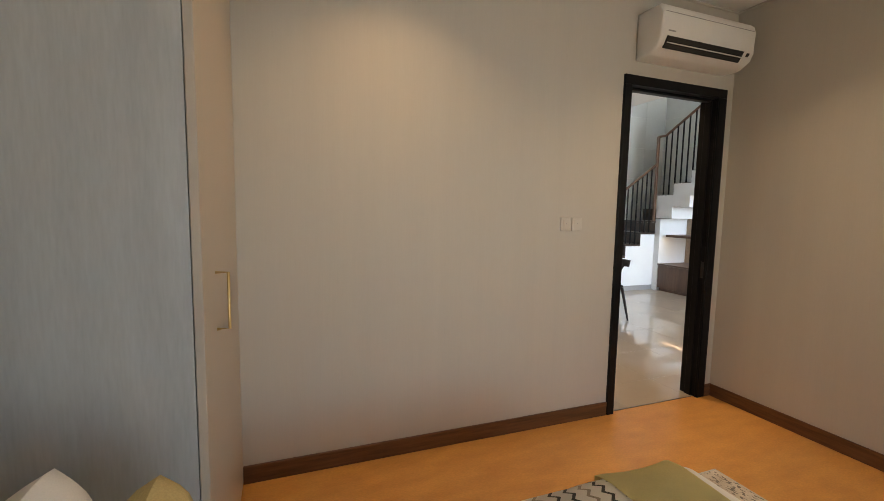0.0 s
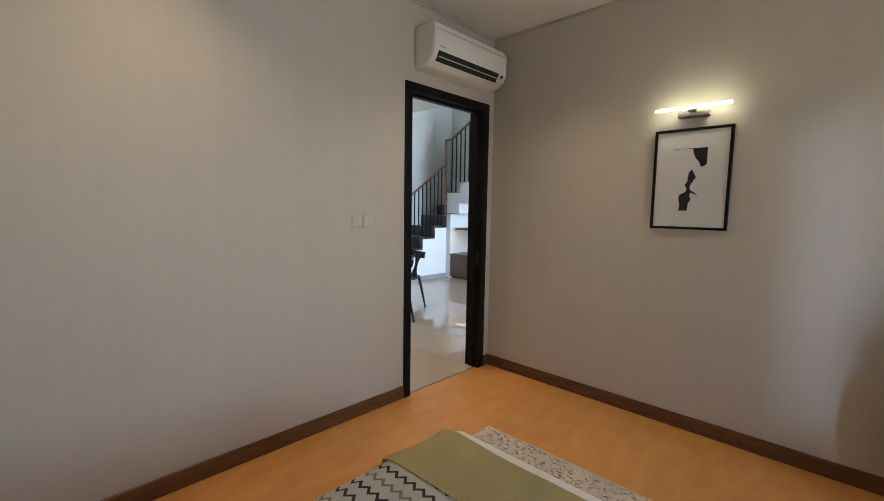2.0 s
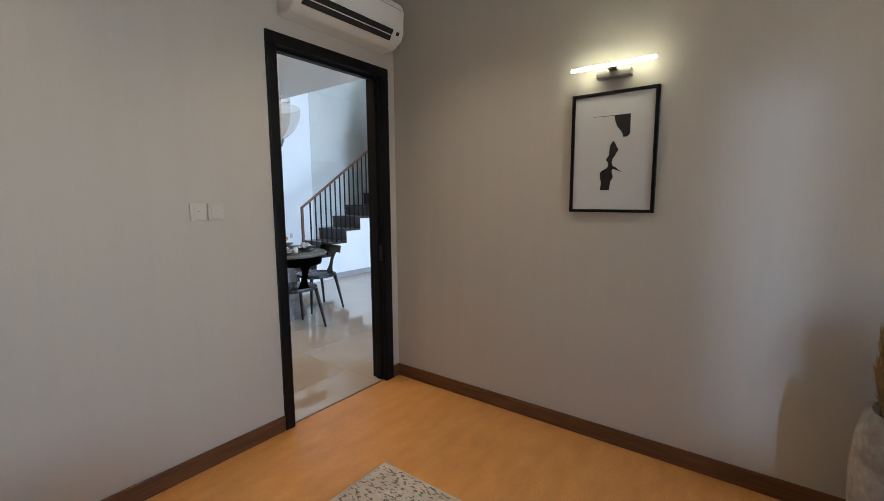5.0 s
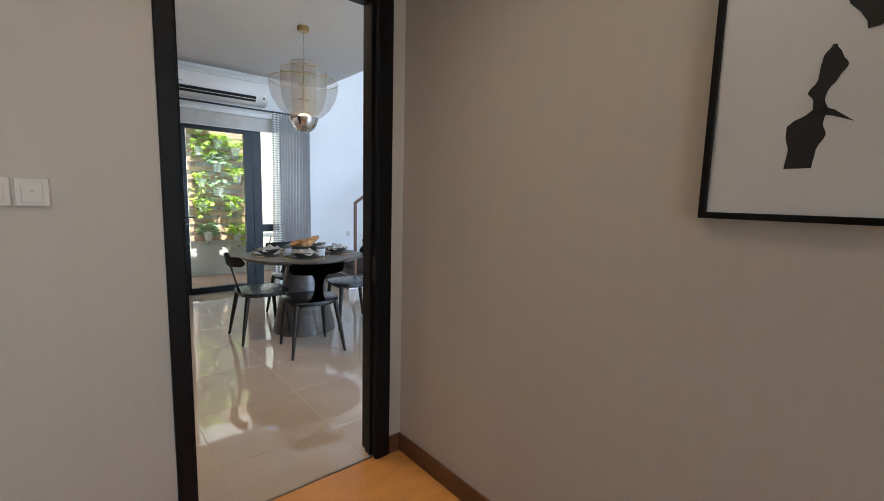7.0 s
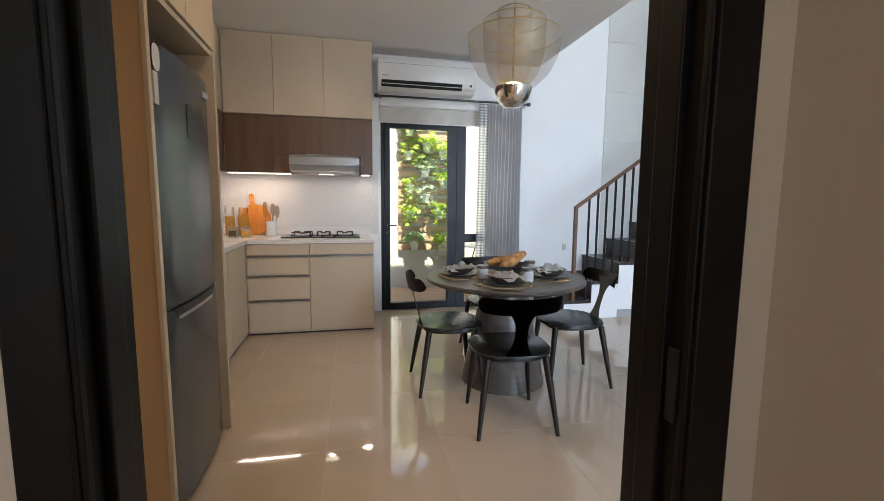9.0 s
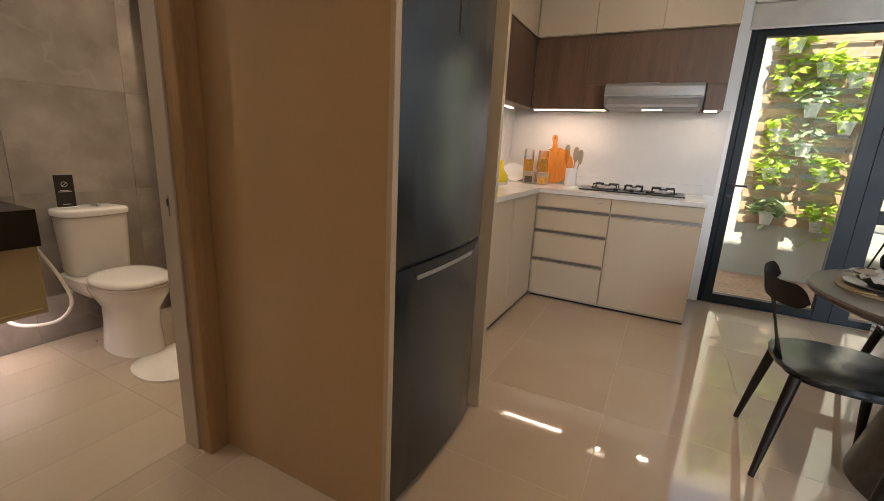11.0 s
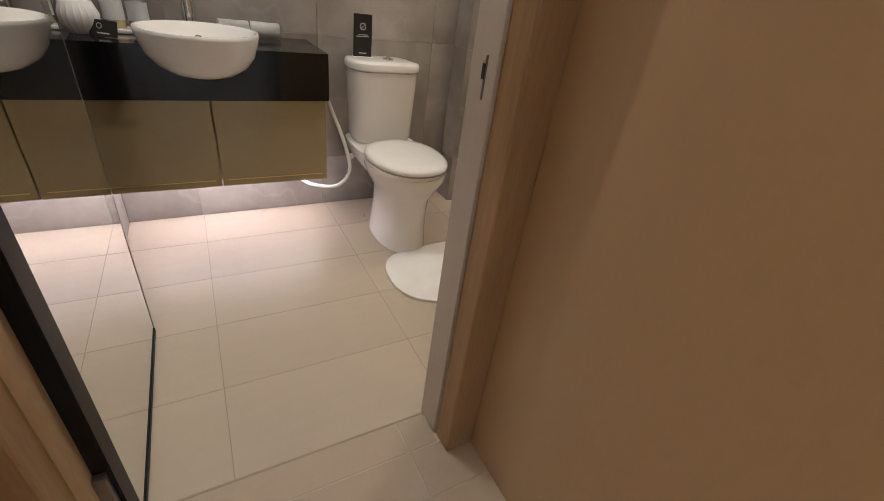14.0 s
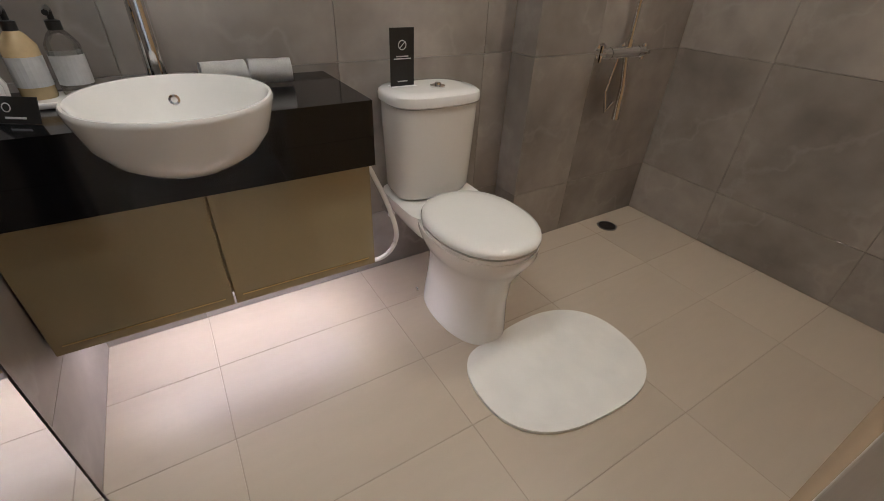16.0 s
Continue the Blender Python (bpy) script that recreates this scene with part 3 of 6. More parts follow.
def bath_door():
    t = thing("door_2", "black bathroom door with a full mirror face, standing open", "door", 0, 0, 0)
    t["kind"] = "structure"
    part("leaf", box(0.268, 0.955, 2.752, 2.788, 0.008, 2.2, 0.002), black_frame, t)
    part("stile", box(0.905, 0.957, 2.788, 2.794, 0.008, 2.2, 0.001), black_frame, t)
    part("mirror", box(0.272, 0.904, 2.7885, 2.793, 0.022, 2.196, 0.001), mirror_glass, t, "full-height mirror")
    part("edging", box(0.264, 0.2675, 2.752, 2.794, 0.008, 2.2), strike_metal, t)
    part("bottom_rail", box(0.268, 0.957, 2.7885, 2.796, 0.004, 0.0215, 0.001), black_frame, t)
    for z in (0.16, 1.1, 1.95):
        part("hinge", box(0.955, 0.972, 2.756, 2.786, z, z + 0.1, 0.002), strike_metal, t, "steel butt hinge")
    f = thing("door_3", "light wooden lining of the bathroom doorway", "door frame", 0, 0, 0)
    f["kind"] = "structure"
    part("jamb", box(0.889, 0.972, 3.49, 3.512, 0.0, 2.23, 0.002), beige_laminate, f, "greige inner jamb")
    part("trim", box(0.9725, 1.040, 3.4965, 3.5765, 0.0, 1.615, 0.005), door_wood, f, "light wood trim")
    part("trim_cap", box(0.975, 1.048, 3.50, 3.590, 1.615, 1.632, 0.002), black_plastic, f, "black cap bar")
    part("trim", box(0.9725, 1.036, 3.4975, 3.5765, 1.632, 2.25, 0.004), hall_panel, f)
    part("trim", box(0.972, 1.062, 2.672, 2.75, 0.0, 2.25, 0.006), door_wood, f, "light wood trim")
    part("head", box(0.889, 1.062, 2.765, 3.485, 2.23, 2.30, 0.003), door_wood, f)
    plate = part("strike_plate", box(0.938, 0.9435, 3.4882, 3.4905, 0.928, 1.002, 0.0005), strike_metal, f, "steel strike plate")
    # the jamb is not cut: a flat black patch shows the hole's darkness
    part("latch_hole", box(0.932, 0.942, 3.4872, 3.4885, 0.962, 0.988, 0.0004), black_plastic, plate)


bath_door()


# ---- fixed things: switches, air conditioners, picture, lamps ----
def switch(name, label, m, wide=0.078):
    t = thing(name, label, "light switch", group="switches by the door")
    part("plate", box(-wide / 2, wide / 2, -0.011, 0.0, -0.043, 0.043, 0.004), switch_plastic, t)
    part("rocker", box(-0.024, 0.024, -0.0145, -0.0115, -0.03, 0.03, 0.0015), switch_plastic, t)
    part("indicator", box(-0.004, 0.004, -0.0155, -0.0146, 0.002, 0.006), grey_plastic, t)
    t.matrix_world = m
    return t


switch("light_switch", "white plastic light switch on the wallpaper", pose(1.706, 2.407, 1.33))
switch("light_switch", "white plastic light switch on the wallpaper", pose(1.790, 2.407, 1.33))
switch("light_switch", "small dark switch on the white stair wall", pose(5.17, 6.849, 0.74), 0.05)


def air_conditioner(x0, x1, y_wall, z0, z1, depth, end=0.12):
    t = thing("air_conditioner", "white wall-mounted split air conditioner with an open dark louvre slot", "air conditioner")
    w, h = x1 - x0, z1 - z0
    prof = [(0, 0), (0, 1), (-0.86, 1), (-0.97, 0.93), (-1, 0.8), (-1, 0.32), (-0.9, 0.16), (-0.6, 0.02), (-0.5, 0)]
    bm = bmesh.new()
    a = [bm.verts.new((0, y * depth, z * h)) for y, z in prof]
    b = [bm.verts.new((w, y * depth, z * h)) for y, z in prof]
    for i in range(len(prof)):
        j = (i + 1) % len(prof)
        bm.faces.new((a[i], a[j], b[j], b[i]))
    fa, fb = bm.faces.new(a), bm.faces.new(b)
    bmesh.ops.bevel(bm, geom=list(fa.edges) + list(fb.edges), offset=0.016, segments=3, profile=0.5, affect="EDGES")
    part("body", bm, white_plastic, t, smooth=True)
    part("outlet", moved(box(0.04, w - end, -0.013, 0.0, -0.036, 0.036), pose(0, -0.925 * depth, 0.215 * h, 32)), black_plastic, t, "dark louvre slot")
    part("louvre", moved(box(0.045, w - end - 0.005, -0.020, -0.0135, -0.003, 0.003), pose(0, -0.925 * depth, 0.215 * h, 32)), white_plastic, t)
    part("panel_seam", box(0.02, w - 0.02, -depth - 0.0015, -depth + 0.002, 0.815 * h, 0.825 * h), grey_plastic, t)
    part("intake", box(0.04, w - 0.04, -0.75 * depth, -0.2 * depth, h, h + 0.003), grey_plastic, t)
    part("display", moved(box(w - 0.075, w - 0.05, -0.003, 0.0, -0.012, 0.012, 0.001), pose(0, -0.975 * depth, 0.27 * h, 32)), black_plastic, t)
    part("maker_mark", box(0.05, 0.11, -depth - 0.0012, -depth + 0.001, 0.42 * h, 0.45 * h), grey_plastic, t)
    t.matrix_world = pose(x0, y_wall, z0)
    return t


air_conditioner(2.197, 3.025, 2.407, 2.40, 2.685, 0.205)
air_conditioner(2.79, 3.895, 6.849, 2.505, 2.845, 0.21, 0.165)


def framed_picture():
    t = thing("framed_picture", "black framed abstract print of dark flowing shapes on white", "picture", 3.132, 0.838, 1.625, -90)
    w, h = 0.2165, 0.314
    # local x runs along the wall, local y points into the wall
    for a, b, c, d in ((-w, -w + 0.016, -h, h), (w - 0.016, w, -h, h), (-w + 0.016, w - 0.016, h - 0.016, h), (-w + 0.016, w - 0.016, -h, -h + 0.016)):
        part("frame_bar", box(a, b, -0.030, -0.001, c, d, 0.002), black_frame, t)
    sheet = part("print", box(-w + 0.014, w - 0.014, -0.018, -0.012, -h + 0.014, h - 0.014), art_paper, t, "white printed sheet under glass")

    def ink(pts, y=-0.0192):
        bm = bmesh.new()
        a = [bm.verts.new((x, y, z)) for x, z in pts]
        b = [bm.verts.new((x, y + 0.001, z)) for x, z in pts]
        bm.faces.new(a)
        bm.faces.new(b)
        for i in range(len(pts)):
            j = (i + 1) % len(pts)
            bm.faces.new((a[i], a[j], b[j], b[i]))
        return bm

    fan = [(0.006, 0.191), (0.086, 0.191), (0.087, 0.092), (0.080, 0.082), (0.070, 0.077), (0.053, 0.076), (0.051, 0.090), (0.040, 0.110), (0.022, 0.132), (0.011, 0.162)]
    part("ink_shape", ink(fan), art_ink, sheet)
    part("ink_shape", ink([(-0.102, 0.190), (0.0055, 0.188), (0.0055, 0.191), (-0.102, 0.1915)]), art_ink, sheet)
    # a slim standing figure: height, left edge, right edge
    rows = ((0.058, 0.004, 0.010), (0.036, -0.009, 0.021), (0.013, -0.012, 0.033), (-0.011, -0.013, 0.020), (-0.036, -0.028, 0.005), (-0.052, -0.017, 0.002),
            (-0.072, -0.016, 0.008), (-0.103, -0.057, 0.004), (-0.126, -0.057, 0.011), (-0.156, -0.050, -0.002), (-0.196, -0.054, -0.006))
    left, right = [], []
    for i in range(31):
        s = i / 30 * (len(rows) - 1)
        k = min(int(s), len(rows) - 2)
        u = s - k
        e = u * u * (3 - 2 * u)
        z = rows[k][0] + (rows[k + 1][0] - rows[k][0]) * u
        left.append((rows[k][1] + (rows[k + 1][1] - rows[k][1]) * e, z))
        right.append((rows[k][2] + (rows[k + 1][2] - rows[k][2]) * e, z))
    bm = bmesh.new()
    for i in range(30):
        q = [left[i], right[i], right[i + 1], left[i + 1]]
        bm.faces.new([bm.verts.new((x, -0.0192, z)) for x, z in q])
    bmesh.ops.remove_doubles(bm, verts=bm.verts, dist=0.0001)
    part("ink_shape", bm, art_ink, sheet)
    part("ink_shape", ink([(0.004, -0.068), (0.020, -0.076), (0.053, -0.103), (0.018, -0.088), (0.002, -0.084)]), art_ink, sheet)


framed_picture()


def picture_light():
    t = thing("picture_light", "slim wall light with a glowing tube above the picture", "wall light", 3.132, 0.838, 2.027, -90)
    part("bracket", box(-0.085, 0.085, -0.055, -0.001, -0.024, 0.012, 0.003), strike_metal, t, "brushed metal bracket")
    part("arm", box(-0.02, 0.02, -0.085, -0.055, 0.004, 0.020, 0.002), strike_metal, t)
    part("tube", tube([(-0.205, -0.085, 0.027), (0.205, -0.085, 0.027)], 0.0085, 14), tube_glow, t, "glowing warm white tube", True)


picture_light()


def downlight(x, y, z):
    t = thing("downlight", "small round recessed ceiling downlight", "downlight", x, y, z, group="ceiling downlights")
    part("ring", lathe([(0.050, 0.0), (0.050, -0.005), (0.036, -0.006), (0.024, 0.0)], 24), white_plastic, t, smooth=True)
    part("lens", lathe([(0.0, -0.001), (0.024, -0.001)], 24), lens_glow, t)


for x, y, z in ((0.56, 1.85, BED_H), (2.25, 1.5, BED_H), (2.7, 2.78, DIN_H), (2.2, 5.2, DIN_H), (2.35, 4.1, DIN_H), (0.14, 3.02, BATH_H), (0.31, 3.88, BATH_H), (0.10, 4.48, BATH_H)):
    downlight(x, y, z)


# ---- bedroom things ----
def wardrobe():
    t = thing("wardrobe", "built-in wardrobe with grey wood side and gold-handled beige doors", "wardrobe", 0, 0, 0)
    part("side_panel", box(-0.845, -0.216, 1.47, 1.50, 0.0, BED_H - 0.002, 0.001), grey_wood, t, "grey wood-grain side panel")
    part("body", box(-0.845, -0.216, 1.50, 2.403, 0.0, BED_H - 0.002), beige_laminate, t)
    d = part("door", box(-0.213, -0.188, 1.465, 2.40, 0.01, BED_H - 0.006, 0.003), beige_laminate, t, "beige laminate door")
    bm = tube([(-0.188, 1.70, 1.0), (-0.15, 1.70, 1.0), (-0.15, 1.70, 1.19), (-0.188, 1.70, 1.19)], 0.005, 10)
    part("handle", bm, brass, d, "gold bar handle", True)


wardrobe()


def bed():
    t = thing("bed", "low double bed with white mattress cover", "bed", 0, 0, 0)
    part("base", box(-0.78, 1.28, -0.50, 1.20, 0.06, 0.26, 0.02), beige_laminate, t)

    bm = box(-0.80, 1.425, -0.52, 1.25, 0.24, 0.495, 0.06, segments=5)
    part("mattress", bm, white_cotton, t, "white cotton bedding", True)
    part("headboard", box(-0.845, -0.80, -0.60, 1.30, 0.0, 0.95, 0.02), grey_wood, t)
    for x in (-0.7, 1.15):
        for y in (-0.42, 1.12):
            part("leg", box(x - 0.03, x + 0.03, y - 0.03, y + 0.03, 0.012, 0.06), dark_wood, t)


bed()


def draped(x0, x1, y0, y1, z, drop, wave, over=0.02):
    """Cloth lying over the bed and hanging down its two long sides."""
    w = y1 - y0

    def f(u, v):
        x = x0 + (x1 - x0) * u
        total = w + 2 * drop
        s = v * total - drop
        lift = wave * noise.noise(Vector((x * 5, s * 5, z)))
        edge = 0.025 * noise.noise(Vector((s * 2.3, z * 7, 3)))
        if s < 0:
            return (x + edge * (2 * u - 1), y0 - over - 0.01 * math.sin(s * 8) - abs(lift), z + s)
        if s > w:
            return (x + edge * (2 * u - 1), y1 + over + 0.012 * math.sin((s - w) * 9 + x * 14) + abs(lift), z - (s - w))
        e = min(s, w - s)
        return (x + edge * (2 * u - 1), y0 + s + (over if s > w / 2 else -over) * max(0, 1 - e / 0.05), z + lift - 0.02 * max(0, 1 - e / 0.05) ** 2)
    return grid_sheet(16, 60, f, thick=0.006)


ob = link_mesh("throw", draped(1.04, 1.335, -0.52, 1.245, 0.508, 0.16, 0.008), olive_cloth, True)
tagged(ob, "olive green throw laid across the foot of the bed", "throw blanket")
ob = link_mesh("bed_runner", draped(0.22, 1.05, -0.52, 1.245, 0.502, 0.13, 0.006, 0.012), zigzag, True)
tagged(ob, "white bed runner printed with black and beige zigzag rows", "bed runner")


def cushion(label, m, mat, size=0.45, plump=0.085):
    t = thing("cushion", label, "cushion", group="cushions on the bed")

    def side(sign):
        def f(u, v):
            a, b = 2 * u - 1, 2 * v - 1
            pinch = 1 - 0.10 * (1 - abs(a * b)) * (abs(a) ** 4 + abs(b) ** 4) * 0.5
            k = max(0.0, (1 - a ** 4) * (1 - b ** 4)) ** 0.55
            soft = 1 - 0.10 * abs(a * b) ** 5
            return (a * size / 2 * pinch * soft, sign * plump * k, b * size / 2 * pinch * soft)
        return f
    bm = grid_sheet(14, 14, side(1))
    grid_sheet(14, 14, side(-1), bm=bm)
    bmesh.ops.remove_doubles(bm, verts=bm.verts, dist=0.002)
    c = part("cover", bm, mat, t, "", True)
    s = size / 2
    part("label_tab", box(-s + 0.05, -s + 0.052, -0.006, 0.006, s - 0.07, s - 0.04), sign_white, c, "small sewn label")
    part("piping", tube([(-s, 0, -s), (-s * 0.96, 0, 0), (-s, 0, s)], 0.004, 6), art_ink if mat is white_cotton else mat, c)
    t.matrix_world = m
    return t


cushion("white cushion with a dark corner stripe propped on the bed", pose(-0.38, 0.90, 0.70, 0, -16, 80), white_cotton)
cushion("pale mustard cushion propped on the bed", pose(-0.215, 0.92, 0.665, 0, -18, 84), mustard_cloth, 0.42)
cushion("white cushion with a dark corner stripe propped on the bed", pose(-0.58, 0.20, 0.63, 0, -20, 92), white_cotton)


def rug():
    t = thing("rug", "cream worn oriental-style rug with dark flecks under the bed", "rug", 0, 0, 0)
    part("woven_sheet", box(0.35, 2.228, -1.0, 1.682, 0.0005, 0.010, 0.004), rug_cloth, t)
    part("binding", box(2.2285, 2.237, -1.0, 1.69, 0.0005, 0.009, 0.003), linen, t, "pale bound edge")
    part("binding", box(0.35, 2.228, 1.6825, 1.691, 0.0005, 0.009, 0.003), linen, t, "pale bound edge")


rug()


def floor_vase():
    t = thing("floor_vase", "tall rough whitewashed clay vase on the floor", "vase", 2.905, -0.325, 0.0)
    prof = [(0.0, 0.0), (0.135, 0.0), (0.155, 0.04), (0.168, 0.2), (0.170, 0.36), (0.165, 0.50), (0.155, 0.57), (0.148, 0.595), (0.130, 0.603), (0.112, 0.59), (0.115, 0.52), (0.12, 0.3), (0.0, 0.28)]
    bm = lathe(prof, 40)
    for v in bm.verts:
        k = noise.noise(v.co * 13) * 0.007 + noise.noise(v.co * 40) * 0.003
        v.co += Vector((v.co.x, v.co.y, 0)).normalized() * k if (v.co.x or v.co.y) else Vector()
        v.co.z += 0.004 * noise.noise(v.co * 21) if v.co.z > 0.1 else 0
    part("body", bm, rough_clay, t, smooth=True)
    g = thing("dried_grass", "bundle of dried golden grass ears in the clay vase", "dried flowers", 2.905, -0.325, 0.29)
    rnd = random.Random(5)
    for k in range(110):
        a, r = rnd.uniform(0, 6.28), rnd.uniform(0.03, 0.15)
        h = rnd.uniform(0.42, 0.64)
        p0 = Vector((0.06 * math.cos(a), 0.06 * math.sin(a), 0.0))
        p2 = Vector((r * math.cos(a), r * math.sin(a), h))
        pm = (p0 + p2) / 2 + Vector((0, 0, 0.05))
        bm = tube([p0, pm, p2], [0.0018, 0.0015, 0.0012], 5)
        up = (p2 - pm).normalized()
        for q in range(54):
            s = q / 54
            c = p2 - up * 0.2 * (1 - s)
            d = Vector((rnd.uniform(-1, 1), rnd.uniform(-1, 1), rnd.uniform(0.4, 1.6))).normalized()
            e = d.cross(Vector((rnd.uniform(-1, 1), rnd.uniform(-1, 1), 0.3))).normalized() * 0.0045
            tip = c + (d + up).normalized() * rnd.uniform(0.02, 0.045)
            bm.faces.new([bm.verts.new(c - e), bm.verts.new(c + e), bm.verts.new(tip)])
        part("ear", bm, straw, g)


floor_vase()


# ---- kitchen ----
def cabinet(name, label, x0, x1, y0, y1, z0, z1, doors, mat=cream_lacquer, face="y", gap=0.004, group="kitchen cabinets", bead=False):
    """A cabinet body with doors or drawers. doors: (a0, a1, z0, z1) along its front."""
    t = thing(name, label, "cabinet", 0, 0, 0, group=group)
    inset = 0.02
    if face == "y":
        part("body", box(x0, x1, y0 + inset, y1, z0, z1), mat, t)
    else:
        part("body", box(x0, x1 - inset, y0, y1, z0, z1), mat, t)
    for a0, a1, b0, b1 in doors:
        p0, p1, q0, q1 = a0 + gap / 2, a1 - gap / 2, b0 + gap / 2, b1 - gap / 2
        if face == "y":
            d = part("door", box(p0, p1, y0, y0 + inset - 0.002, q0, q1, 0.0015), mat, t)
        else:
            d = part("door", box(x1 - inset + 0.002, x1, p0, p1, q0, q1, 0.0015), mat, t)
        if bead:
            k, w = 0.009, 0.007
            bm = bmesh.new()
            for c0, c1, e0, e1 in ((p0 + k, p1 - k, q1 - k - w, q1 - k), (p0 + k, p1 - k, q0 + k, q0 + k + w), (p0 + k, p0 + k + w, q0 + k + w, q1 - k - w), (p1 - k - w, p1 - k, q0 + k + w, q1 - k - w)):
                if face == "y":
                    box(c0, c1, y0 - 0.0025, y0 + 0.001, e0, e1, 0.001, bm=bm, segments=1)
                else:
                    box(x1 - 0.001, x1 + 0.0025, c0, c1, e0, e1, 0.001, bm=bm, segments=1)
            part("bead", bm, mat, d)
    return t


c = cabinet("fridge_housing", "tall cream cabinet housing round the fridge with a taupe side", 1.005, 1.80, 3.60, 4.378, 2.045, DIN_H - 0.002, [(3.60, 3.985, 2.05, DIN_H - 0.006), (3.985, 4.378, 2.05, DIN_H - 0.006)], face="x", group="")
part("side_panel", box(1.002, 1.785, 3.577, 3.599, 0.0, DIN_H - 0.002), hall_panel, c, "taupe laminate side panel")
part("edge_strip", box(1.785, 1.803, 3.573, 3.600, 0.0, DIN_H - 0.002, 0.002), cream_lacquer, c, "cream edge strip")
part("side_panel", box(1.005, 1.80, 4.346, 4.376, 0.0, 2.045, 0.002), cream_lacquer, c)
part("niche_top", box(1.005, 1.79, 3.60, 4.346, 2.02, 2.044), cream_lacquer, c)


def fridge():
    t = thing("fridge", "tall dark steel two-door fridge with a slot handle between its doors", "fridge", 0, 0, 0)
    y0, y1 = 3.625, 4.245
    part("body", box(1.08, 1.72, y0 + 0.006, y1 - 0.006, 0.03, 1.86, 0.006), black_plastic, t)

    def leaf(z0, z1):
        out = [(1.725, y0), (1.786, y0)] + [(1.786 + 0.016 * math.sin(math.pi * k / 12), y0 + (y1 - y0) * k / 12) for k in range(1, 12)] + [(1.786, y1), (1.725, y1)]
        return slab(out, z0, z1, 0.005)
    up = part("door", leaf(0.857, 1.858), fridge_steel, t, "dark brushed steel upper door", True)
    lo = part("door", leaf(0.035, 0.848), fridge_steel, t, "dark brushed steel lower door", True)
    part("seam", box(1.72, 1.784, y0 + 0.004, y1 - 0.004, 0.8485, 0.8565), art_ink, t, "dark seam between the doors")

    def bow(y):
        return 1.786 + 0.016 * math.sin(math.pi * (y - y0) / (y1 - y0))

    def band(ya, yb, za, zb, proud, lean=0.0):
        """A strip that follows the door's bowed face; lean shortens its upper edge at both ends."""
        bm = bmesh.new()
        rows = []
        for k in range(13):
            row = []
            for z, off in ((za, proud), (zb, proud), (zb, -0.004), (za, -0.004)):
                y = ya + (yb - ya) * k / 12
                if z == za:
                    y = ya + lean + (yb - ya - 2 * lean) * k / 12
                row.append(bm.verts.new((bow(y) + off, y, z)))
            rows.append(row)
        for r, q in zip(rows, rows[1:]):
            for i in range(4):
                bm.faces.new((r[i], r[(i + 1) % 4], q[(i + 1) % 4], q[i]))
        bm.faces.new(rows[0])
        bm.faces.new(rows[-1])
        return bm
    # no hollow here: a raised black band gives the handle slot its shade
    part("recess", band(y0 + 0.075, y1 - 0.035, 0.815, 0.8485, 0.0012, 0.03), art_ink, lo, "black band standing for the shade in the handle slot")
    part("handle_lip", band(y0 + 0.105, y1 - 0.09, 0.801, 0.8147, 0.003, 0.004), silver, lo, "silver handle lip")
    part("handle_lip", band(y0 + 0.02, y1 - 0.02, 0.8575, 0.863, 0.002), black_plastic, up)
    part("display", box(1.800, 1.8045, 3.918, 3.966, 1.545, 1.69, 0.002), black_plastic, up, "dark display strip")
    part("badge", box(1.790, 1.8, 4.155, 4.232, 1.775, 1.802, 0.002), silver, up, "plain silver badge")
    part("energy_sticker", box(1.788, 1.7945, 3.638, 3.672, 1.63, 1.745), sticker, up, "pale printed sticker")
    bm = moved(slab(oval(0, 0, 0.032, 0.048, 24, 2.6), 0.0, 0.002), Matrix(((0, 0, 1, 1.7905), (1, 0, 0, 3.672), (0, 1, 0, 1.80), (0, 0, 0, 1))))
    part("round_sticker", bm, sticker, up, "pale shield sticker")
    for y in (y0 + 0.05, y1 - 0.05):
        part("foot", box(1.66, 1.70, y - 0.02, y + 0.02, -0.003, 0.03), black_plastic, t)


fridge()

# base cabinets on the back wall: three drawers and one door under a plain rail
t = cabinet("base_cabinet", "cream lacquered kitchen base cabinet with three drawers", 1.518, 2.088, 6.10, 6.845, 0.015, 0.885, [(1.518, 2.088, 0.03, 0.318), (1.518, 2.088, 0.345, 0.558), (1.518, 2.088, 0.585, 0.748)], bead=True)
part("fascia", box(1.520, 2.086, 6.10, 6.119, 0.778, 0.882, 0.0015), cream_lacquer, t)
for z in (0.318, 0.558, 0.748):
    part("grip_rail", box(1.523, 2.083, 6.108, 6.119, z + 0.004, z + 0.024), strike_metal, t, "recessed grip rail")
part("maker_mark", box(1.99, 2.03, 6.098, 6.1, 0.842, 0.847), grey_plastic, t)
t = cabinet("base_cabinet", "cream lacquered kitchen base cabinet with one door", 2.090, 2.703, 6.10, 6.845, 0.015, 0.885, [(2.090, 2.703, 0.03, 0.748)], bead=True)
part("fascia", box(2.092, 2.701, 6.10, 6.119, 0.778, 0.882, 0.0015), cream_lacquer, t)
part("grip_rail", box(2.095, 2.698, 6.108, 6.119, 0.752, 0.772), strike_metal, t, "recessed grip rail")
for a, b in ((4.38, 4.95), (4.95, 5.50), (5.50, 6.098)):
    t = cabinet("base_cabinet", "cream lacquered kitchen base cabinet under the side counter", 1.005, 1.516, a, b, 0.015, 0.885, [(a, b, 0.03, 0.882)], face="x", bead=True)
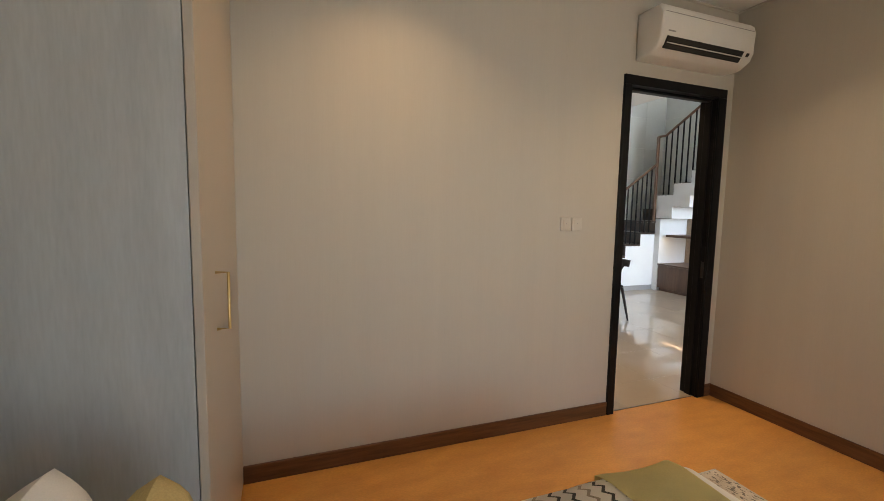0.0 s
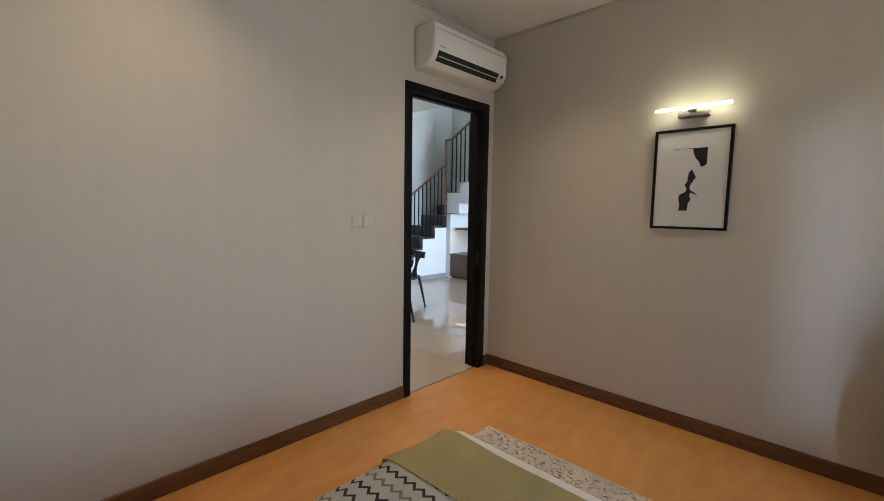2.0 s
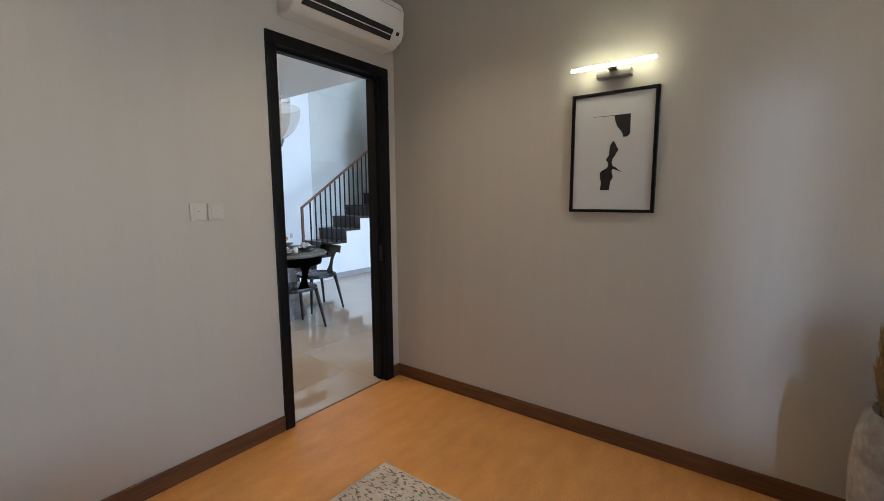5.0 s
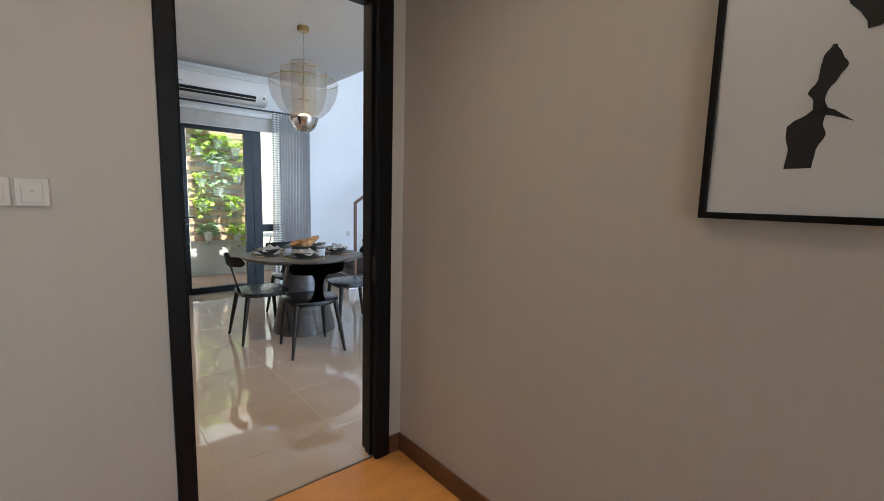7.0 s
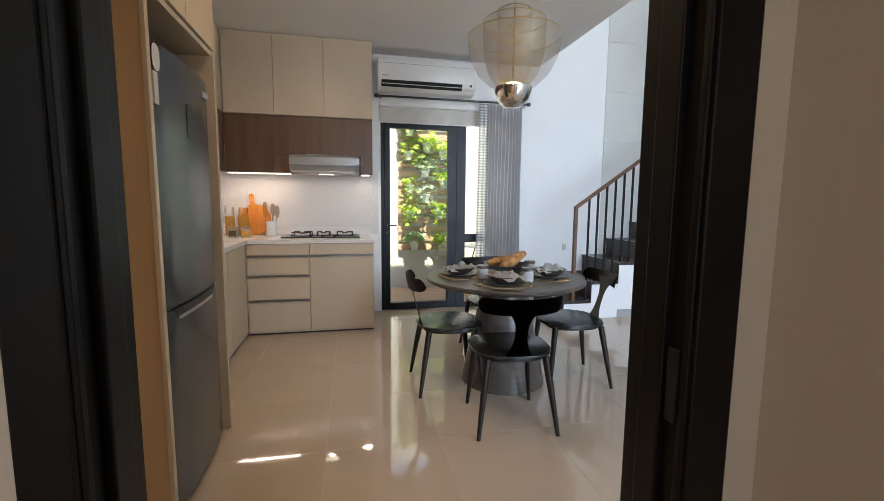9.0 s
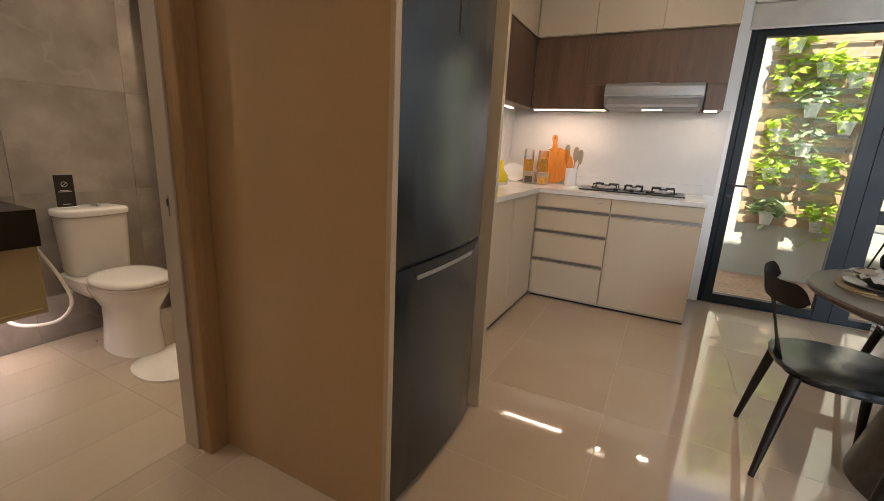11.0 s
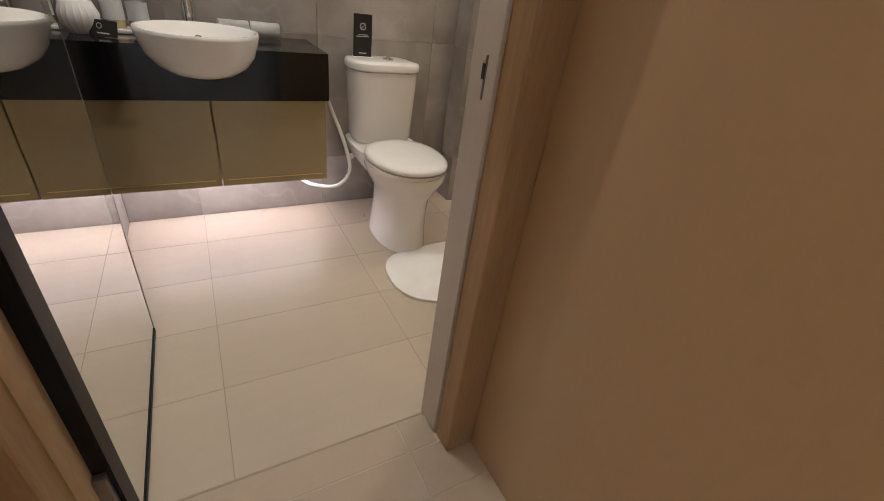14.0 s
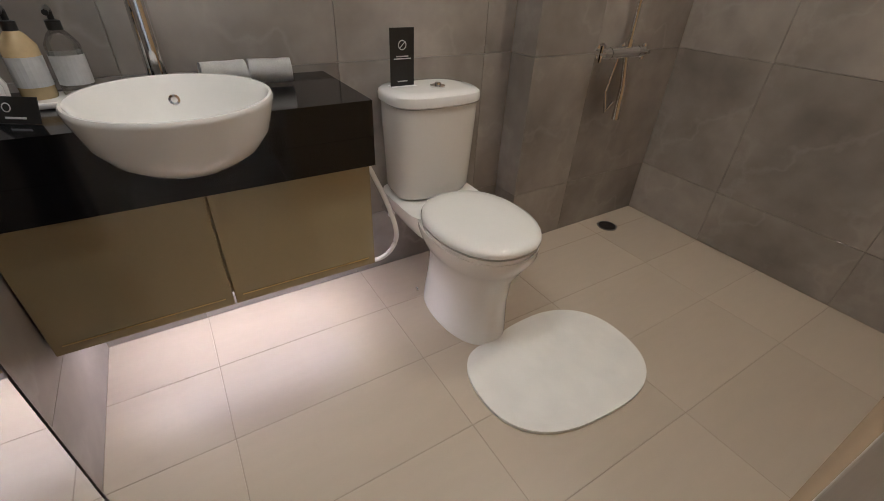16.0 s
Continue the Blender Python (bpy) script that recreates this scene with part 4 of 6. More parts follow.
t = thing("plinth", "dark recessed plinth under the kitchen cabinets", "plinth", 0, 0, 0)
part("board", box(1.53, 2.70, 6.125, 6.135, 0.0, 0.0148), black_plastic, t)
part("board", box(1.485, 1.50, 4.38, 6.12, 0.0, 0.0148), black_plastic, t)
out = [(1.005, 4.38), (1.530, 4.38), (1.530, 6.088), (2.712, 6.088), (2.712, 6.846), (1.005, 6.846)]
ob = link_mesh("worktop", slab(out, 0.887, 0.922, 0.003), counter_stone)
tagged(ob, "pale stone kitchen worktop with a glossy finish", "worktop")
ob = link_mesh("upstand", box(1.02, 2.71, 6.815, 6.837, 0.923, 1.0, 0.002), counter_stone)
tagged(ob, "low pale stone upstand behind the hob", "upstand")
back = setting("trim_splashback", box(1.012, 2.80, 6.838, 6.849, 0.923, 1.60), splash, "white embossed zigzag splashback")
side = setting("trim_splashback_side", box(1.001, 1.011, 4.38, 6.838, 0.923, 1.60), splash, "white embossed zigzag splashback")


def relief(parent, axis, a0, a1, at, z0, z1):
    """Short slanting ribs in columns whose slope turns from column to column."""
    bm = bmesh.new()
    col, pitch, tall = 0.052, 0.0185, 0.0022
    for i in range(int((a1 - a0) / col)):
        s0 = a0 + i * col + 0.003
        rise = 0.040 if i % 2 else -0.040
        z = z0 + 0.05
        while z < z1 - 0.05:
            ends = []
            for a, c in ((s0, z - rise / 2), (s0 + col - 0.006, z + rise / 2)):
                ring = []
                for dz, h in ((-0.0035, 0.0), (0.0, tall), (0.0035, 0.0)):
                    ring.append(bm.verts.new((a, at - h, c + dz) if axis == "x" else (at + h, a, c + dz)))
                ends.append(ring)
            p, q = ends
            bm.faces.new((p[0], q[0], q[1], p[1]))
            bm.faces.new((p[1], q[1], q[2], p[2]))
            bm.faces.new(p)
            bm.faces.new(q)
            z += pitch
    ob = part("relief", bm, splash, parent)
    ob["kind"] = "stuff"


relief(back, "x", 1.02, 2.78, 6.8382, 1.0, 1.60)
relief(side, "y", 5.0, 6.83, 1.0108, 0.923, 1.60)
# upper cabinets
for a, b in ((1.28, 1.75), (1.75, 2.235), (2.235, 2.722)):
    cabinet("wall_cabinet", "cream lacquered wall cabinet up to the ceiling", a, b, 6.48, 6.845, 2.15, DIN_H - 0.002, [(a, b, 2.15, DIN_H - 0.004)], group="wall cabinets")
for a, b in ((4.38, 5.08), (5.08, 5.78), (5.78, 6.478)):
    cabinet("wall_cabinet", "cream lacquered wall cabinet up to the ceiling", 1.005, 1.278, a, b, 2.15, DIN_H - 0.002, [(a, b, 2.15, DIN_H - 0.004)], face="x", group="wall cabinets")
t = thing("open_shelf_panel", "brown veneer panel unit below the wall cabinets", "wall panel", 0, 0, 0)
PB, PT = 1.578, 2.147
part("panel", box(1.27, 1.719, 6.52, 6.54, PB, PT, 0.001), brown_veneer, t)
part("panel", box(1.721, 2.720, 6.52, 6.54, 1.765, PT, 0.001), brown_veneer, t)
part("panel", box(1.721, 1.885, 6.52, 6.54, PB, 1.763, 0.001), brown_veneer, t)
part("panel", box(2.595, 2.720, 6.52, 6.54, PB, 1.763, 0.001), brown_veneer, t)
part("panel", box(1.005, 1.262, 6.52, 6.54, PB, PT), brown_veneer, t)
part("side", box(2.700, 2.720, 6.541, 6.836, PB, PT), brown_veneer, t)
part("panel", box(1.248, 1.266, 4.38, 6.518, PB, PT, 0.001), brown_veneer, t)
part("bottom", box(1.27, 1.883, 6.541, 6.83, PB, PB + 0.015), brown_veneer, t)
part("bottom", box(2.598, 2.698, 6.541, 6.83, PB, PB + 0.015), brown_veneer, t)
part("bottom", box(1.015, 1.247, 4.38, 6.5, PB, PB + 0.015), brown_veneer, t)
t = thing("led_strip", "warm white light strip under the wall cabinets", "light strip", 0, 0, 0)
part("strip", box(1.27, 1.88, 6.60, 6.625, PB - 0.009, PB - 0.0005), strip_glow, t)
part("strip", box(2.605, 2.69, 6.60, 6.64, PB - 0.009, PB - 0.0005), strip_glow, t)
part("strip", box(1.10, 1.125, 4.4, 6.45, PB - 0.009, PB - 0.0005), strip_glow, t)


def cooker_hood():
    t = thing("cooker_hood", "slim silver cooker hood under a brown panel", "cooker hood", 1.893, 6.36, 1.565)

    def prism(prof, x0, x1, bevel=0.0):
        bm = bmesh.new()
        a, b = [bm.verts.new((x0, y, z)) for y, z in prof], [bm.verts.new((x1, y, z)) for y, z in prof]
        bm.faces.new(a), bm.faces.new(b)
        k = len(prof)
        for i in range(k):
            bm.faces.new((a[i], a[(i + 1) % k], b[(i + 1) % k], b[i]))
        if bevel:
            bmesh.ops.bevel(bm, geom=list(bm.edges), offset=bevel, segments=2, profile=0.5, affect="EDGES")
        return bm
    part("body", prism([(0.03, 0.19), (0.47, 0.19), (0.47, 0.02), (0.05, 0.02), (0.0, 0.085), (0.0, 0.165)], 0.0, 0.685, 0.006), hood_steel, t, "silver painted body", True)
    part("top_plate", box(0.16, 0.38, 0.06, 0.44, 0.1905, 0.1985, 0.002), grey_plastic, t)
    part("visor", prism([(-0.055, 0.025), (-0.058, 0.012), (0.06, 0.0), (0.06, 0.02), (0.0, 0.08)], 0.03, 0.655, 0.004), hood_steel, t, "sloping lower visor", True)
    part("trim_bar", box(0.0, 0.685, -0.010, -0.0005, 0.093, 0.104, 0.003), silver, t, "bright trim bar")
    part("visor_lip", box(0.03, 0.655, -0.068, -0.054, 0.010, 0.026, 0.004), silver, t, "bright front lip")
    part("maker_mark", box(0.06, 0.15, -0.0015, 0.001, 0.128, 0.138), grey_plastic, t)
    for k in range(3):
        part("button", box(0.45 + 0.05 * k, 0.475 + 0.05 * k, -0.003, 0.001, 0.125, 0.137, 0.001), grey_plastic, t)
    part("lamp", box(0.28, 0.42, 0.10, 0.15, 0.0, 0.008), lens_glow, t)
    part("grease_filter", box(0.03, 0.66, 0.16, 0.44, 0.012, 0.0196), grey_plastic, t)


cooker_hood()


def gas_hob():
    t = thing("gas_hob", "black glass three-burner gas hob set in the worktop", "gas hob", 0, 0, 0.922)
    part("glass", box(1.80, 2.575, 6.30, 6.72, 0.0, 0.010, 0.003), black_plastic, t)
    for x, y, s in ((1.985, 6.51, 1.15), (2.20, 6.53, 0.8), (2.42, 6.51, 1.0)):
        b = part("burner", lathe([(0.06 * s, 0.010), (0.06 * s, 0.018), (0.045 * s, 0.024), (0.028 * s, 0.025), (0.026 * s, 0.034), (0.0, 0.036)], 24, m=pose(x, y, 0)), silver, t, smooth=True)
        for k in range(4):
            a = math.pi / 4 + k * math.pi / 2
            c, d = math.cos(a), math.sin(a)
            bm = tube([(x + 0.115 * s * c, y + 0.115 * s * d, 0.010), (x + 0.112 * s * c, y + 0.112 * s * d, 0.048), (x + 0.03 * s * c, y + 0.03 * s * d, 0.050)], 0.007, 6)
            part("pan_support", bm, art_ink, b)
        part("spill_ring", lathe([(0.105 * s, 0.0105), (0.102 * s, 0.016), (0.07 * s, 0.013), (0.068 * s, 0.0105)], 28, m=pose(x, y, 0)), art_ink, b, smooth=True)
        part("flame_cap", lathe([(0.034 * s, 0.0365), (0.034 * s, 0.043), (0.0, 0.044)], 20, m=pose(x, y, 0)), art_ink, b, smooth=True)
    for x in (2.08, 2.20, 2.32):
        part("knob", lathe([(0.018, 0.010), (0.017, 0.028), (0.0, 0.029)], 16, m=pose(x, 6.35, 0)), black_plastic, t, smooth=True)


gas_hob()


def chopping_board():
    t = thing("chopping_board", "round orange wooden chopping board with a handle leaning on the wall", "chopping board", 1.475, 6.735, 0.924)
    bm = slab(oval(0, 0.165, 0.170, 0.165, 40), 0, 0.018, 0.003)
    slab([(-0.034, 0.31), (0.034, 0.31), (0.019, 0.345), (0.017, 0.38), (0.027, 0.405), (0.025, 0.435), (0.012, 0.45), (-0.012, 0.45), (-0.025, 0.435), (-0.027, 0.405), (-0.017, 0.38), (-0.019, 0.345)], 0.0005, 0.0175, 0.003, bm=bm)
    moved(bm, pose(0, 0, 0, 81, 0, 0) @ pose(0, 0.165, 0, 0, 0, 7) @ pose(0, -0.165, 0))
    b = part("board", bm, orange_wood, t)
    # dark plug through the handle, coloured as the shade in a hanging hole
    hole = moved(slab(oval(-0.030, 0.418, 0.007, 0.009, 16), -0.0006, 0.0186), pose(0, 0, 0, 81))
    part("hanging_hole", hole, stoneware, b)
    return t


chopping_board()


def jar(x, y, h, r, fill, mat, label):
    t = thing("storage_jar", label, "jar", x, y, 0.923, group="jars on the worktop")
    part("glass", lathe([(0, 0), (r, 0.0), (r, h * 0.93), (r * 0.92, h * 0.95), (r * 0.92, h), (r * 0.86, h), (r * 0.94, 0.012), (0, 0.011)], 24), jar_glass, t, smooth=True)
    part("contents", lathe([(0, 0.013), (r * 0.92, 0.013), (r * 0.92, fill), (0, fill + 0.006)], 20), mat, t)
    part("lid", lathe([(0, h + 0.001), (r * 1.08, h + 0.001), (r * 1.08, h + 0.010), (0, h + 0.012)], 24), linen, t, "flat pale lid")


jar(1.255, 6.64, 0.30, 0.046, 0.205, pasta, "tall glass storage jar of dry pasta")
jar(1.395, 6.62, 0.295, 0.046, 0.225, pasta, "tall glass storage jar of dry pasta")


def low_jar(x, y, mat, label):
    """A squat square jar in a pale wooden holder with a window on its front."""
    t = thing("storage_jar", label, "jar", x, y, 0.923, 8, group="jars on the worktop")
    part("holder", box(-0.046, 0.046, -0.040, 0.040, 0.0, 0.092, 0.005), pale_oak, t, "pale wooden holder")
    part("contents", box(-0.034, 0.034, -0.0425, -0.0403, 0.012, 0.068, 0.001), mat, t)
    part("lid", box(-0.048, 0.048, -0.042, 0.042, 0.0925, 0.106, 0.003), pale_oak, t, "wooden lid")


low_jar(1.325, 6.46, spice, "squat wooden jar of dark spice")
low_jar(1.455, 6.44, pasta, "squat wooden jar of orange lentils")


def utensil_pot():
    t = thing("utensil_pot", "white ceramic pot holding wooden utensils on the worktop", "utensil pot", 1.665, 6.60, 0.923)
    part("pot", lathe([(0, 0), (0.05, 0), (0.052, 0.01), (0.052, 0.155), (0.046, 0.155), (0.046, 0.02), (0, 0.02)], 28), ceramic, t, smooth=True)
    for k in range(5):
        a = k * 1.3
        u = thing("wooden_utensil", "wooden cooking utensil standing in the white pot", "utensil", 1.665, 6.60, 0.945, group="utensils in the pot")
        top = Vector((0.065 * math.cos(a), 0.03 * math.sin(a), 0.20 + 0.02 * (k % 3)))
        part("handle", tube([(0.015 * math.cos(a), 0.015 * math.sin(a), 0.0), top], 0.005, 8), orange_wood if k % 2 else pale_oak, u)
        part("head", lathe([(0.007, 0), (0.017, 0.02), (0.024, 0.055), (0.022, 0.10), (0.012, 0.125), (0, 0.128)], 14, m=Matrix.Translation(top - Vector((0, 0, 0.03))), sy=0.22), orange_wood if k % 2 else pale_oak, u, smooth=True)


utensil_pot()
t = thing("oil_bottle", "yellow glazed bottle with a thin neck on a white dish", "bottle", 1.20, 6.05, 0.923)
part("body", lathe([(0, 0.022), (0.05, 0.022), (0.062, 0.045), (0.06, 0.075), (0.03, 0.12), (0.014, 0.17), (0.012, 0.2), (0, 0.205)], 28), yellow_glaze, t, smooth=True)
part("dish", lathe([(0, 0), (0.05, 0.0), (0.07, 0.02), (0.066, 0.0215), (0.048, 0.008), (0, 0.008)], 28), ceramic, t, smooth=True)
t = thing("serving_plate", "white oval plate leaning on the splashback", "plate", 1.14, 6.55, 0.923)
part("plate", moved(lathe([(0, 0), (0.09, 0.0), (0.13, 0.015), (0.13, 0.019), (0.085, 0.008), (0, 0.008)], 32), pose(0, 0, 0.085, 75, 0, 55) @ Matrix.Diagonal((1, 0.66, 1, 1))), ceramic, t, smooth=True)


# ---- garden door and window ----
def garden_glazing():
    t = thing("window_1", "dark aluminium garden door beside a window with a transom", "window", 0, 0, 0)
    t["kind"] = "structure"
    y0, y1 = 6.875, 6.945
    part("frame", box(2.832, 2.872, y0, y1, 0.0, 2.275, 0.002), dark_aluminium, t)
    part("frame", box(2.872, 3.738, y0, y1, 2.185, 2.275, 0.002), dark_aluminium, t)
    part("frame", box(3.85, 4.40, y0, y1, 2.245, 2.275, 0.002), dark_aluminium, t)
    part("mullion", box(3.738, 3.85, y0, y1, 0.0, 2.275, 0.002), dark_aluminium, t)
    part("frame", box(4.40, 4.445, y0, y1, 0.0, 2.275, 0.002), dark_aluminium, t)
    part("transom", box(3.85, 4.40, y0, y1, 0.81, 0.91, 0.002), dark_aluminium, t)
    part("sill", box(3.85, 4.40, y0, y1, 0.0, 0.055, 0.002), dark_aluminium, t)
    d = part("door", box(2.875, 2.938, y0 - 0.006, y1 - 0.006, 0.006, 2.183, 0.003), dark_aluminium, t)
    part("stile", box(3.630, 3.735, y0 - 0.006, y1 - 0.006, 0.006, 2.183, 0.003), dark_aluminium, d)
    part("rail", box(2.938, 3.630, y0 - 0.005, y1 - 0.007, 0.006, 0.085, 0.002), dark_aluminium, d)
    part("rail", box(2.938, 3.630, y0 - 0.005, y1 - 0.007, 2.140, 2.183, 0.002), dark_aluminium, d)
    bm = tube([(2.908, y0 - 0.006, 1.02), (2.908, y0 - 0.05, 1.02), (3.01, y0 - 0.05, 1.02)], 0.008, 10)
    part("door_handle", bm, black_plastic, d, smooth=True)
    part("lock", lathe([(0.014, 0), (0.014, 0.012), (0, 0.013)], 16, m=pose(2.908, y0 - 0.006, 0.93, 90)), black_plastic, d)
    for a, b, c, e, z in ((2.938, 3.630, 0.085, 2.140, 6.905), (3.85, 4.40, 0.91, 2.245, 6.91), (3.85, 4.40, 0.055, 0.81, 6.91)):
        g = part("pane", box(a, b, z, z + 0.006, c, e), pane_glass, t, "clear glass")
        g.visible_shadow = False


garden_glazing()
t = thing("roller_blind", "white fabric roller blind pulled up above the garden door", "blind", 0, 0, 0)
part("cloth", box(2.815, 4.46, 6.842, 6.848, 2.20, 2.364, 0.001), linen, t)
part("cassette", box(2.815, 4.46, 6.80, 6.848, 2.365, 2.415, 0.012), white_plastic, t)
part("bottom_bar", box(2.815, 4.46, 6.836, 6.8485, 2.188, 2.1995, 0.003), white_plastic, t)

t = thing("curtain_rod", "black metal curtain rod with round finials", "curtain rod", 0, 6.745, 2.46)
part("pole", tube([(2.80, 0, 0), (4.565, 0, 0)], 0.012, 12), black_plastic, t, smooth=True)
for x in (2.785, 4.58):
    part("finial", lathe([(0, -0.03), (0.02, -0.018), (0.024, 0), (0.02, 0.018), (0, 0.03)], 16, m=pose(x, 0, 0, 0, 90)), black_plastic, t, smooth=True)
for x in (2.83, 4.53):
    part("bracket", tube([(x, 0.0, -0.012), (x, 0.085, -0.012)], 0.007, 8), black_plastic, t)


def curtain():
    t = thing("curtain", "pale grey pleated curtain with a striped sheer edge", "curtain", 0, 6.755, 0)

    def fold(x0, x1, folds, amp, phase):
        def f(u, v):
            z = 0.015 + v * 2.425
            pinch = 0.35 + 0.65 * min(1.0, (1 - v) / 0.09)
            w = u + 0.012 * math.sin(9 * u + 2.2 * v)
            x = x0 + (x1 - x0) * w - 0.02 * (1 - v) * (1 - u)
            a = amp * pinch * (0.75 + 0.35 * (1 - v)) * (math.sin(2 * math.pi * folds * u + phase + 0.5 * math.sin(3 * v)) + 0.25 * math.sin(4 * math.pi * folds * u + 1.3))
            return (x, a + 0.008 * noise.noise(Vector((x * 9, phase, z * 1.6))), z)
        return f
    part("cloth", grid_sheet(150, 16, fold(4.06, 4.515, 11, 0.020, 0.4), thick=0.002), curtain_cloth, t, "pale grey pleated cloth", True)
    part("sheer", grid_sheet(40, 16, fold(3.965, 4.075, 2.2, 0.014, 2.0), thick=0.0), sheer, t, "striped sheer cloth", True).location = (0, -0.02, 0)
    for k in range(9):
        part("hook_ring", moved(lathe([(0.016, -0.002), (0.019, 0), (0.016, 0.002), (0.014, 0), (0.016, -0.002)], 14), pose(3.985 + 0.063 * k, -0.01, 2.46, 0, 90)), black_plastic, t)


curtain()

# ---- garden ----
ob = link_mesh("ground", box(-40, 40, -60, 60, -0.4, -0.2), garden_wall_paint)
tagged(ob, "bare ground round the house", "ground", "", "structure")
deck = setting("pavement_deck", box(2.0, 6.6, 7.005, 8.32, -0.19, -0.035), grout, "timber deck of the small courtyard")
for k in range(12):
    y = 7.02 + k * 0.107
    ob = new("deck_board", bpy.data.meshes.get("deck_board") or link_mesh("deck_tmp", box(0, 4.5, 0, 0.1, 0, 0.025, 0.003), deck_wood).data)
    ob.location = (2.05, y, -0.0335)
    ob.parent = deck
    if k == 0:
        ob.data.name = "deck_board"
        bpy.data.objects.remove(bpy.data.objects["deck_tmp"])
setting("wall_garden_north", box(1.9, 6.7, 8.32, 8.45, -0.19, 2.9), garden_wall_paint, "cream rendered courtyard wall")
setting("wall_garden_west", box(1.9, 2.05, 7.005, 8.32, -0.19, 2.5), garden_wall_paint)
setting("wall_garden_east", box(6.6, 6.7, 7.005, 8.32, -0.19, 2.5), garden_wall_paint)
t = thing("planter_screen", "horizontal brown timber slats on the courtyard wall holding pots", "slatted screen", 0, 0, 0)
for x in (3.27, 3.62, 3.97):
    part("batten", box(x - 0.02, x + 0.02, 8.285, 8.318, 0.56, 2.60), garden_slat, t)
for k in range(15):
    part("slat", box(3.18, 4.06, 8.265, 8.284, 0.57 + k * 0.138, 0.655 + k * 0.138, 0.002), garden_slat, t)


def foliage(rnd, n, spread, size, droop):
    bm = bmesh.new()
    for k in range(n):
        a, e = rnd.uniform(0, 6.28), rnd.uniform(-0.35, 1.35)
        r = spread * rnd.uniform(0.35, 1.0)
        c = Vector((r * math.cos(a) * math.cos(e), 0.75 * r * math.sin(a) * math.cos(e) - 0.02, 0.05 + r * math.sin(e) * 0.95))
        if rnd.random() < droop:
            c.z -= rnd.uniform(0.05, 0.26)
            c.x *= 0.6
        d = Vector((math.cos(a), 0.8 * math.sin(a) - 0.35, rnd.uniform(-0.9, 0.5))).normalized()
        s = d.cross(Vector((0, 0, 1)) + Vector((rnd.uniform(-.6, .6), rnd.uniform(-.6, .6), 0))).normalized()
        up = s.cross(d)
        L, W = size * rnd.uniform(0.7, 1.25), size * rnd.uniform(0.24, 0.36)
        pts = [c, c + d * L * 0.35 + s * W, c + d * L * 0.7 + s * W * 0.75, c + d * L, c + d * L * 0.7 - s * W * 0.75, c + d * L * 0.35 - s * W]
        mid = [c + d * L * 0.38 - up * 0.008, c + d * L * 0.7 - up * 0.010]
        v = [bm.verts.new(q) for q in pts]
        m = [bm.verts.new(q) for q in mid]
        for q in ((v[0], v[1], m[0]), (v[1], v[2], m[1], m[0]), (v[2], v[3], m[1]), (v[3], v[4], m[1]), (v[4], v[5], m[0], m[1]), (v[5], v[0], m[0])):
            bm.faces.new(q)
        if k % 3 == 0:
            w = 0.0018
            base = Vector((0, 0, 0.03))
            bm.faces.new([bm.verts.new(base + s * w), bm.verts.new(base - s * w), bm.verts.new(c)])
    return bm


POTS = ((3.345, 2.37), (3.605, 2.15), (3.86, 2.05), (3.33, 2.02), (3.58, 1.78), (3.87, 1.62), (3.35, 1.535), (3.585, 1.40), (3.36, 1.145), (3.80, 1.16), (3.42, 0.69), (3.85, 0.66))
rnd = random.Random(11)
pot_data = None
for k, (x, z) in enumerate(POTS):
    t = thing("potted_plant", "bushy green plant in a white hanging pot on the slats", "potted plant", x, 8.185, z, group="plants on the courtyard screen")
    if pot_data is None:
        p0 = part("pot", lathe([(0, -0.11), (0.045, -0.11), (0.068, 0.0), (0.074, 0.002), (0.074, 0.018), (0.064, 0.018), (0.06, -0.005), (0, -0.005)], 20), white_plastic, t, "white plastic pot", True)
        pot_data = p0.data
    else:
        p0 = new("pot", pot_data)
        p0.parent = t
    part("hook", box(-0.012, 0.012, 0.062, 0.078, -0.02, 0.03), white_plastic, t)
    part("foliage", foliage(rnd, rnd.randint(46, 66), rnd.uniform(0.11, 0.17), rnd.uniform(0.085, 0.12), rnd.choice((0.05, 0.15, 0.45))), (leaf_green, leaf_pale)[k in (4, 7, 10)], t)


def garden_table():
    t = thing("garden_table", "small round metal garden table with thin legs", "garden table", 4.25, 7.55, -0.0085)
    part("top", lathe([(0, 0.70), (0.29, 0.70), (0.295, 0.708), (0.29, 0.716), (0, 0.716)], 32), white_plastic, t, smooth=True)
    for k in range(3):
        a = 2.1 * k + 0.4
        part("leg", tube([(0.06 * math.cos(a), 0.06 * math.sin(a), 0.7), (0.24 * math.cos(a), 0.24 * math.sin(a), 0.0)], 0.008, 8), black_plastic, t)


garden_table()


